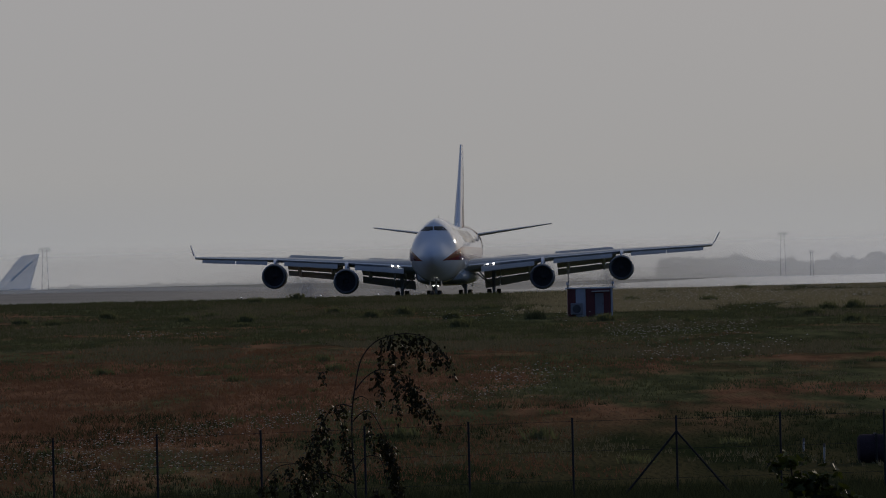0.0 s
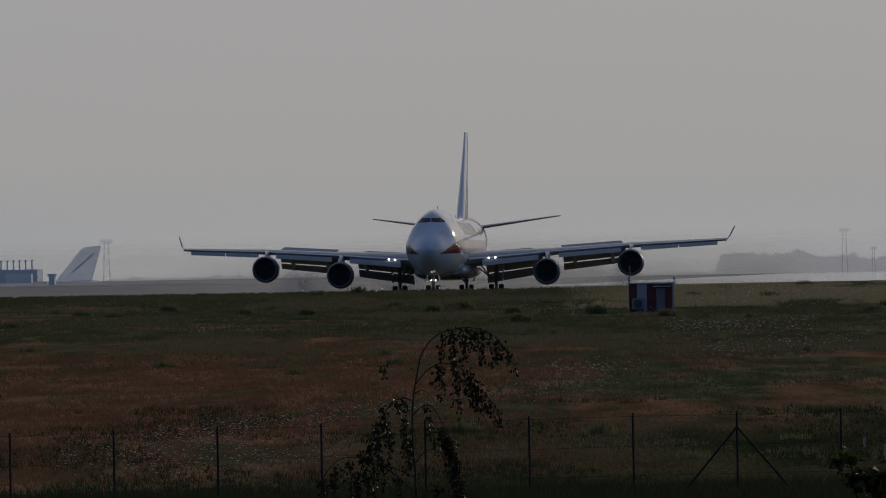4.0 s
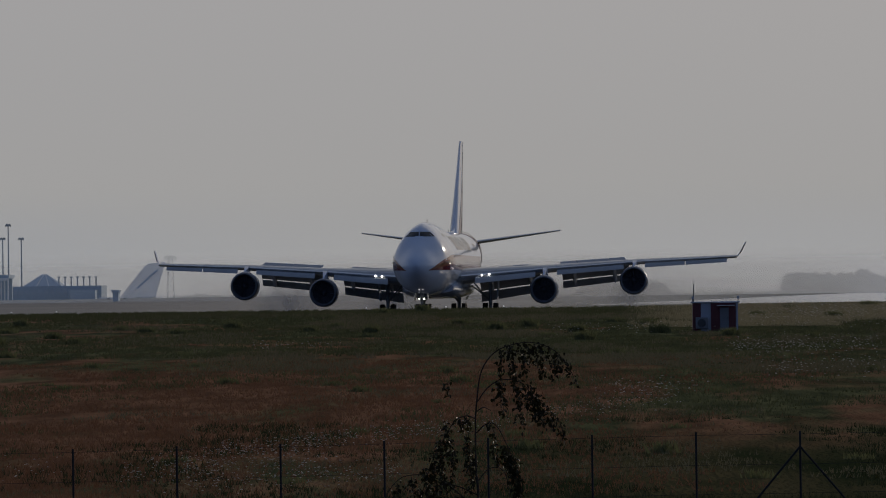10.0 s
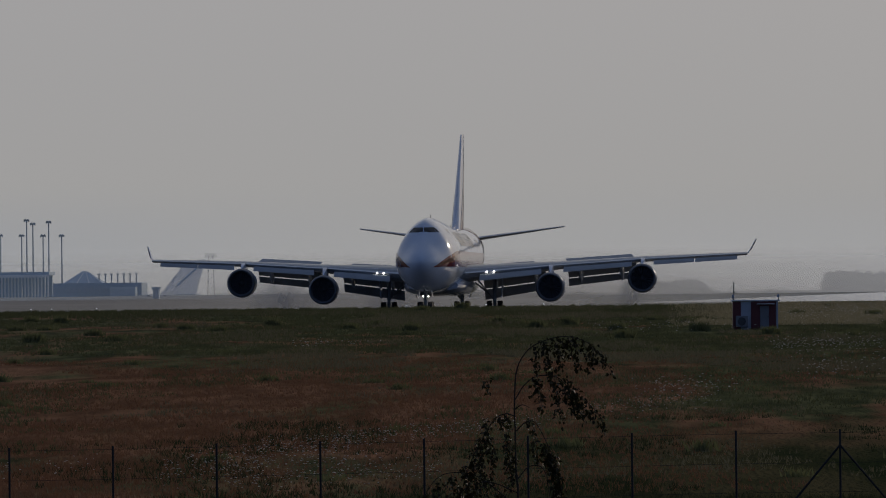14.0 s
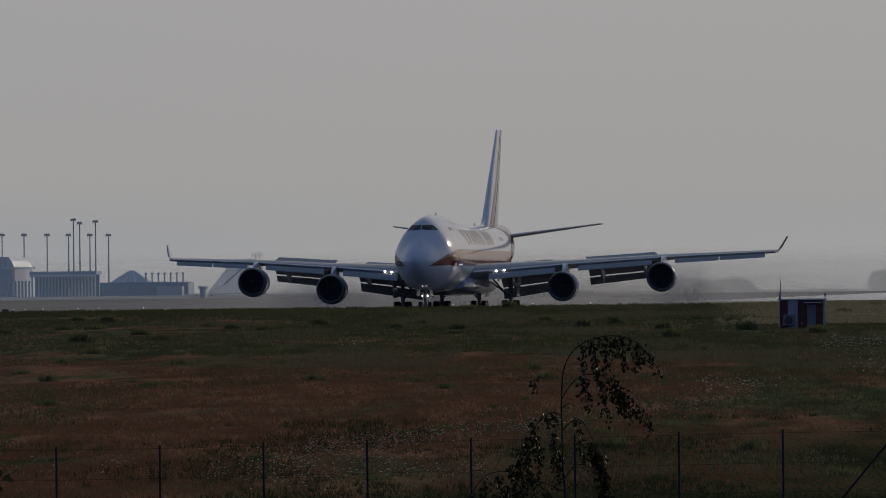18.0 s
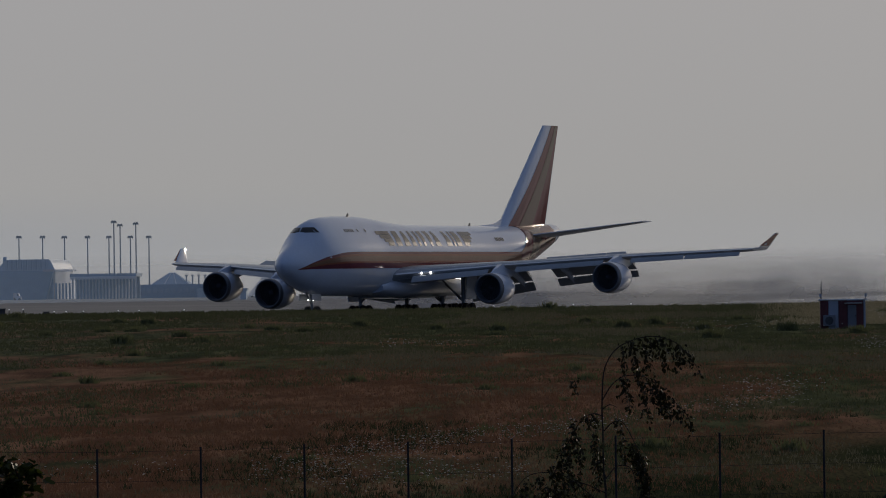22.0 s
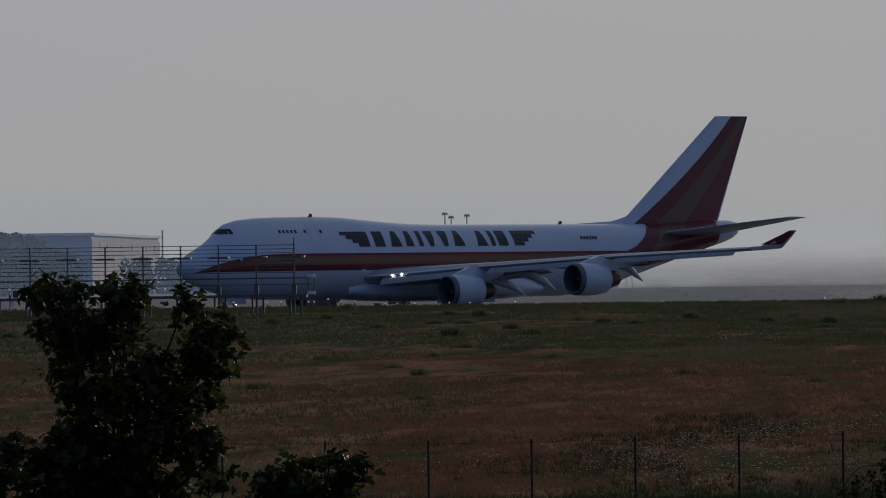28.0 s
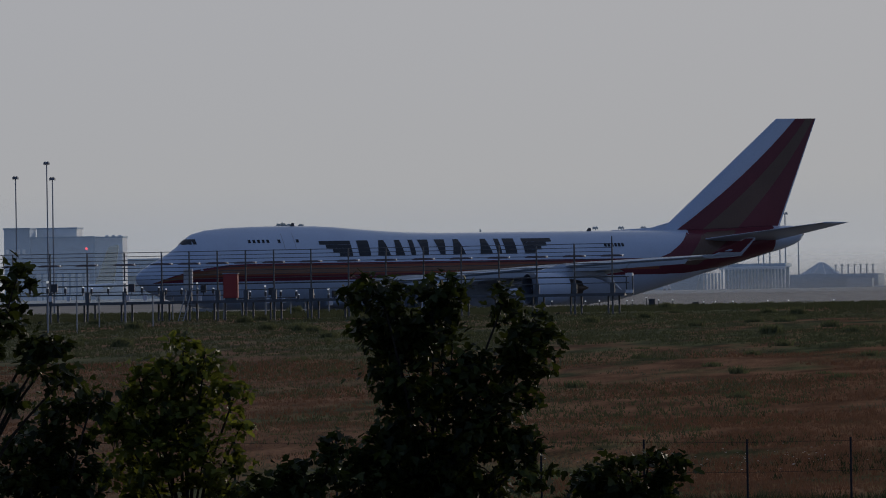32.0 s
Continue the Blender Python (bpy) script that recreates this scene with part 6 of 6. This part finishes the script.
far_wood("field_trees", -700, -350, 4400, [(-700, 58), (-672, 54), (-650, 49), (-636, 57), (-600, 56), (-560, 58), (-545, 50), (-528, 56), (-512, 48), (-490, 51), (-470, 47), (-450, 52), (-440, 46), (-425, 56), (-398, 48), (-380, 53), (-350, 60)], 27, "row of small field trees on the horizon", 24, "haze_leaf_belt", 4.0, 2.6)
far_wood("roadside_wood", -1945, -1700, 1900, [(-1945, 12), (-1930, -30), (-1908, -56), (-1870, -58), (-1856, -40), (-1800, -42), (-1774, -34), (-1755, -14), (-1725, -8), (-1700, 6)], 23, "dark clump of trees beside the hangar", 170, "haze_leaf_wood", 15.0, 4.2, 0.6)
far_wood("young_trees", -1600, -1500, 2050, [(-1600, 12), (-1590, 2), (-1570, 8), (-1550, 0), (-1525, 10), (-1510, 3), (-1500, 14)], 24, "row of young trees beside the hangar", 60, "haze_leaf_wood", 8.0, 3.6)


# ---- meadow plants ----
def sward(name, count, spread, blades, size, width, material, seed, label, patch=None, wide=0.8):
    """Tufts of blades strewn over the slope; spread is (near, far, u from, u to); patch keeps them to drifts."""
    rng = np.random.default_rng(seed)
    d0, d1, u0, u1 = spread
    d = np.sqrt(rng.uniform(d0 * d0, d1 * d1, count))
    u = rng.uniform(u0, u1, count)
    x = u / LENS * d
    # drifts thin out towards their ends
    thin = np.ones(count)
    if u0 > -2000:
        thin = np.minimum(thin, (u - u0) / 500)
    if u1 < 600:
        thin = np.minimum(thin, (u1 - u) / 500)
    stay = rng.random(count) < thin
    x, d = x[stay], d[stay]
    if patch:
        keep = np.array([noise.noise((a * patch[0], b * patch[1], patch[3])) + 0.35 * noise.noise((a * patch[0] * 5, b * patch[1] * 5, 9.0)) > patch[2] for a, b in zip(x, d)])
        x, d = x[keep], d[keep]
    n = len(x)
    k = np.repeat(size * (0.6 + 0.8 * rng.random(n)), blades)
    ang, r = rng.uniform(0, 6.283, n * blades), wide * size * rng.random(n * blades)
    bx, by = np.repeat(x, blades) + r * np.cos(ang), np.repeat(d, blades) + r * np.sin(ang)
    g = np.interp(by, (0, 4, 14, 40, 176, 612, 626, 640), (1.1, 1.05, -0.9, -2.9, -2.68, 1.36, 1.26, -0.1)) - 0.02
    w = width * rng.uniform(0.6, 1.3, n * blades)
    lx, ly, h = rng.uniform(-0.5, 0.5, n * blades) * k, rng.uniform(-0.5, 0.5, n * blades) * k, k * rng.uniform(0.5, 1.0, n * blades)
    v = np.stack([np.stack([bx - w, by, g], 1), np.stack([bx + w, by, g], 1), np.stack([bx + lx, by + ly, g + h], 1)], 1).reshape(-1, 3)
    me = bpy.data.meshes.new(name)
    me.from_pydata(v.tolist(), [], np.arange(len(v)).reshape(-1, 3).tolist())
    me.materials.append(M[material])
    return tagged(new(name, me), label, "grass", kind="stuff")


sward("dry_grass", 50000, (190, 385, -2500, 500), 3, 0.16, 0.018, "grass_dry", 1, "dry reddish meadow grass", (0.05, 0.02, -0.22, 1.0))
sward("green_grass", 70000, (225, 612, -2500, 900), 3, 0.20, 0.022, "grass_green", 2, "green tufts of meadow grass", (0.05, 0.02, 0.0, 7.0))
sward("upper_grass", 40000, (400, 612, -2500, 900), 3, 0.22, 0.030, "grass_green", 6, "green meadow grass on the upper slope", (0.04, 0.02, -0.25, 3.0))
sward("edge_grass", 14000, (570, 614, -2500, 900), 4, 0.26, 0.035, "grass_green", 3, "rough green grass at the runway edge")
sward("near_weeds", 7000, (183, 262, -1300, 900), 5, 0.22, 0.016, "shaded_weed", 12, "low weeds behind the fence, shade put into their colour", (0.14, 0.05, 0.05, 6.0))
sward("fence_grass", 30000, (140, 182, -2500, 900), 4, 0.36, 0.014, "shaded_weed", 4, "long green grass along the fence")
sward("pale_grass", 85000, (340, 606, -900, 900), 3, 0.24, 0.028, "grass_pale", 21, "pale seeding grass in drifts beside the shelter", (0.10, 0.030, 0.08, 11.0))
sward("crest_grass", 140000, (488, 608, 100, 1100), 3, 0.32, 0.032, "grass_seed", 31, "pale seeding grass on the sunlit crest", (0.12, 0.030, -0.18, 19.0))
sward("near_dry_grass", 24000, (184, 262, -2500, -500), 3, 0.16, 0.014, "grass_dry", 24, "dry reddish grass behind the fence", (0.05, 0.02, -0.2, 17.0))
sward("straw_grass", 40000, (195, 400, -2500, 900), 3, 0.18, 0.016, "grass_pale", 22, "pale straw-coloured grass in drifts on the slope", (0.16, 0.05, 0.24, 13.0))
sward("low_weeds", 200, (195, 420, -2500, 900), 50, 0.24, 0.03, "weed", 23, "low dark green weeds among the dry grass", (0.12, 0.03, 0.12, 15.0), wide=2.2)
sward("weeds", 150, (185, 600, -2500, 900), 80, 0.36, 0.04, "weed", 5, "dark weed clumps in the meadow", (0.03, 0.01, 0.0, 4.0), wide=1.5)
sward("far_weeds", 70, (430, 605, -2500, 900), 140, 0.55, 0.06, "weed", 8, "dark shrubby weeds near the runway", wide=1.2)


def flowers(name, drifts, size, seed):
    """White flower heads along drifts: (u, d) of both ends, spread in depth, count."""
    rng = np.random.default_rng(seed)
    verts, faces = [], []
    for u0, d0, u1, d1, spread, count in drifts:
        for _ in range(count):
            f = float(rng.random())
            clump = 0.5 + 0.5 * noise.noise((f * (u1 - u0) * 0.02, seed, d0))
            if rng.random() > clump * 1.3:
                continue
            d, u = d0 + (d1 - d0) * f + float(rng.normal(0, spread)), u0 + (u1 - u0) * f + float(rng.normal(0, 16))
            x = u / LENS * d
            z = ground_z(x, d) + rng.uniform(0.15, 0.45)
            r = size * rng.uniform(0.5, 1.2)
            base = len(verts)
            verts += [(x - r, d, z), (x, d - r, z + r * 0.5), (x + r, d, z), (x, d + r, z + r * 0.6)]
            faces.append((base, base + 1, base + 2, base + 3))
    me = bpy.data.meshes.new(name)
    me.from_pydata(verts, [], faces)
    me.materials.append(M["flower"])
    return tagged(new(name, me), "white meadow flowers in loose drifts", "flowers", kind="stuff")


flowers("white_flowers", [(-800, 205, -440, 218, 6, 700), (-640, 222, -120, 252, 5, 900), (-700, 196, -300, 203, 4, 450), (-60, 262, 210, 288, 6, 300), (-1500, 200, -900, 210, 5, 160)], 0.034, 9)
flowers("far_white_flowers", [(60, 300, 220, 310, 8, 160), (290, 400, 540, 405, 14, 600), (340, 340, 620, 350, 12, 260), (310, 545, 820, 560, 30, 4200), (-560, 420, -430, 425, 6, 90), (-40, 470, 250, 480, 12, 160)], 0.055, 10)


def bale():
    p = on(757, 198)
    b = thing("covered_bale", "dark covered bale lying beside the fence", "bale", Matrix.Translation(p))
    bm = B()
    loft(bm, [[(x, 0.45 * q * math.cos(2 * math.pi * k / 20), 0.36 + 0.4 * q * math.sin(2 * math.pi * k / 20)) for k in range(20)] for x, q in ((-0.48, 0.8), (-0.44, 0.97), (-0.3, 1.0), (0.3, 1.0), (0.46, 0.97), (0.5, 0.8))])
    part("cover", bm, "dark_tarp", b, smooth=True)
    part("strap", box(B(), -0.03, -0.46, 0.0, 0.03, 0.46, 0.79, 0.02), "rubber", b)


bale()


def marker_post(u, d, v, material, label):
    p = on(u, d)
    m = thing("marker_post", label, "post", Matrix.Translation(p), group="marker posts")
    h = height(v, d, u) - p.z
    part("post", tube(B(), (0, 0, -0.1), (0.02, 0, h), 0.028, seg=8), material, m)
    part("cap", tube(B(), (0.02, 0, h), (0.02, 0, h + 0.1), 0.036, 0.028, 8), "dark_metal", m)


marker_post(629, 208, 348, "galvanised", "short leaning pale marker post")
marker_post(665, 198, 358, "galvanised", "short pale marker post with a dark cap")


# ---- what moves ----
# seconds, x, y, height, heading from the line towards the camera
FLIGHT = [
    (0, -1.36, 848.25, -0.18, 3.39), (1, -3.26, 837.06, -0.18, 3.46), (2, -5.09, 826.01, -0.14, 3.47), (2.5, -5.94, 820.60, -0.15, 3.40),
    (4.5, -9.15, 799.35, -0.05, 3.48), (5, -9.84, 794.18, -0.07, 3.32), (6, -11.16, 784.35, -0.03, 3.11), (7, -12.24, 775.28, 0.01, 2.97),
    (8, -13.45, 767.02, 0.03, 2.86), (9, -14.62, 759.54, 0.06, 3.08), (10, -15.68, 752.73, 0.06, 3.30), (11, -16.71, 746.50, 0.07, 3.39),
    (12, -17.52, 740.76, 0.15, 3.08), (13, -18.19, 735.45, 0.03, 2.90), (14, -18.77, 730.46, 0.13, 2.56), (14.5, -18.95, 728.04, 0.16, 2.36),
    (16.5, -20.76, 718.61, 0.18, 3.17), (17, -21.50, 716.23, 0.16, 3.93), (18, -23.38, 711.45, 0.14, 5.88), (19, -26.53, 706.02, 0.06, 9.50),
    (20, -30.14, 700.34, 0.13, 13.00), (21, -34.49, 694.94, 0.23, 17.11), (22, -39.35, 689.54, 0.31, 21.37), (23, -44.49, 683.76, 0.34, 25.40),
    (24, -50.53, 678.38, 0.23, 30.19), (25, -56.78, 674.78, 0.26, 34.25), (25.5, -60.27, 673.27, 0.25, 36.61), (27.5, -74.76, 667.71, -0.08, 45.29),
    (28, -78.31, 666.29, -0.14, 47.29), (29, -85.99, 663.56, -0.29, 50.88), (30, -93.77, 660.82, -0.47, 54.27), (31, -101.72, 659.05, -0.70, 56.54),
    (32, -110.30, 658.04, -0.68, 59.86),
]


def motions():
    for sp, hinge, inner in SPOILERS:
        up, flat = hinge @ pose(0, 0, 0, 27), hinge @ pose(0, 0, 0, -3)
        t0 = 19.8 if inner else 24.0
        walk(sp, [(0, up), (t0, up), (t0 + 1.2, flat), (32, flat)])
    for fl, at, axis, lift, slide in FLAPS:
        def raised(f):
            turn = Matrix.Rotation(radians(lift) * f, 4, axis)
            return Matrix.Translation((0, -slide * f, 0.12 * f)) @ Matrix.Translation(at) @ turn @ Matrix.Translation(-at)
        walk(fl, [(0, raised(0)), (22.8, raised(0)), (25, raised(0.8)), (26.5, raised(1)), (32, raised(1))])
    # the birch's leader gives way to the wind
    for leader, pivot in SWAY:
        walk(leader, [(t, Matrix.Translation(pivot) @ pose(0, 0, 0, 0, a)) for t, a in ((0, 0), (2, 0.3), (5, -0.6), (6.5, -2), (8, -2.2), (9.5, -3.6), (11, -5), (12.5, -9), (14, -8), (17, -4), (18.5, -9), (20, -8), (21.5, -8.5), (23, -6.5), (25, -8.5), (28, -7), (32, -7.5))])
    # lift, pitch and roll are fitted to the camera's view, before and after 19-24 s
    def late_fit(t):
        return smooth(19.0, 24.0, t)
    rows = [(t, pose(x, y, z + 0.42 * (1 - late_fit(t)), -0.1 * (1 - late_fit(t)), -0.1 - 0.63 * late_fit(t), -h)) for t, x, y, z, h in FLIGHT]
    walk(jet, rows)
    walk(trail, rows)


motions()
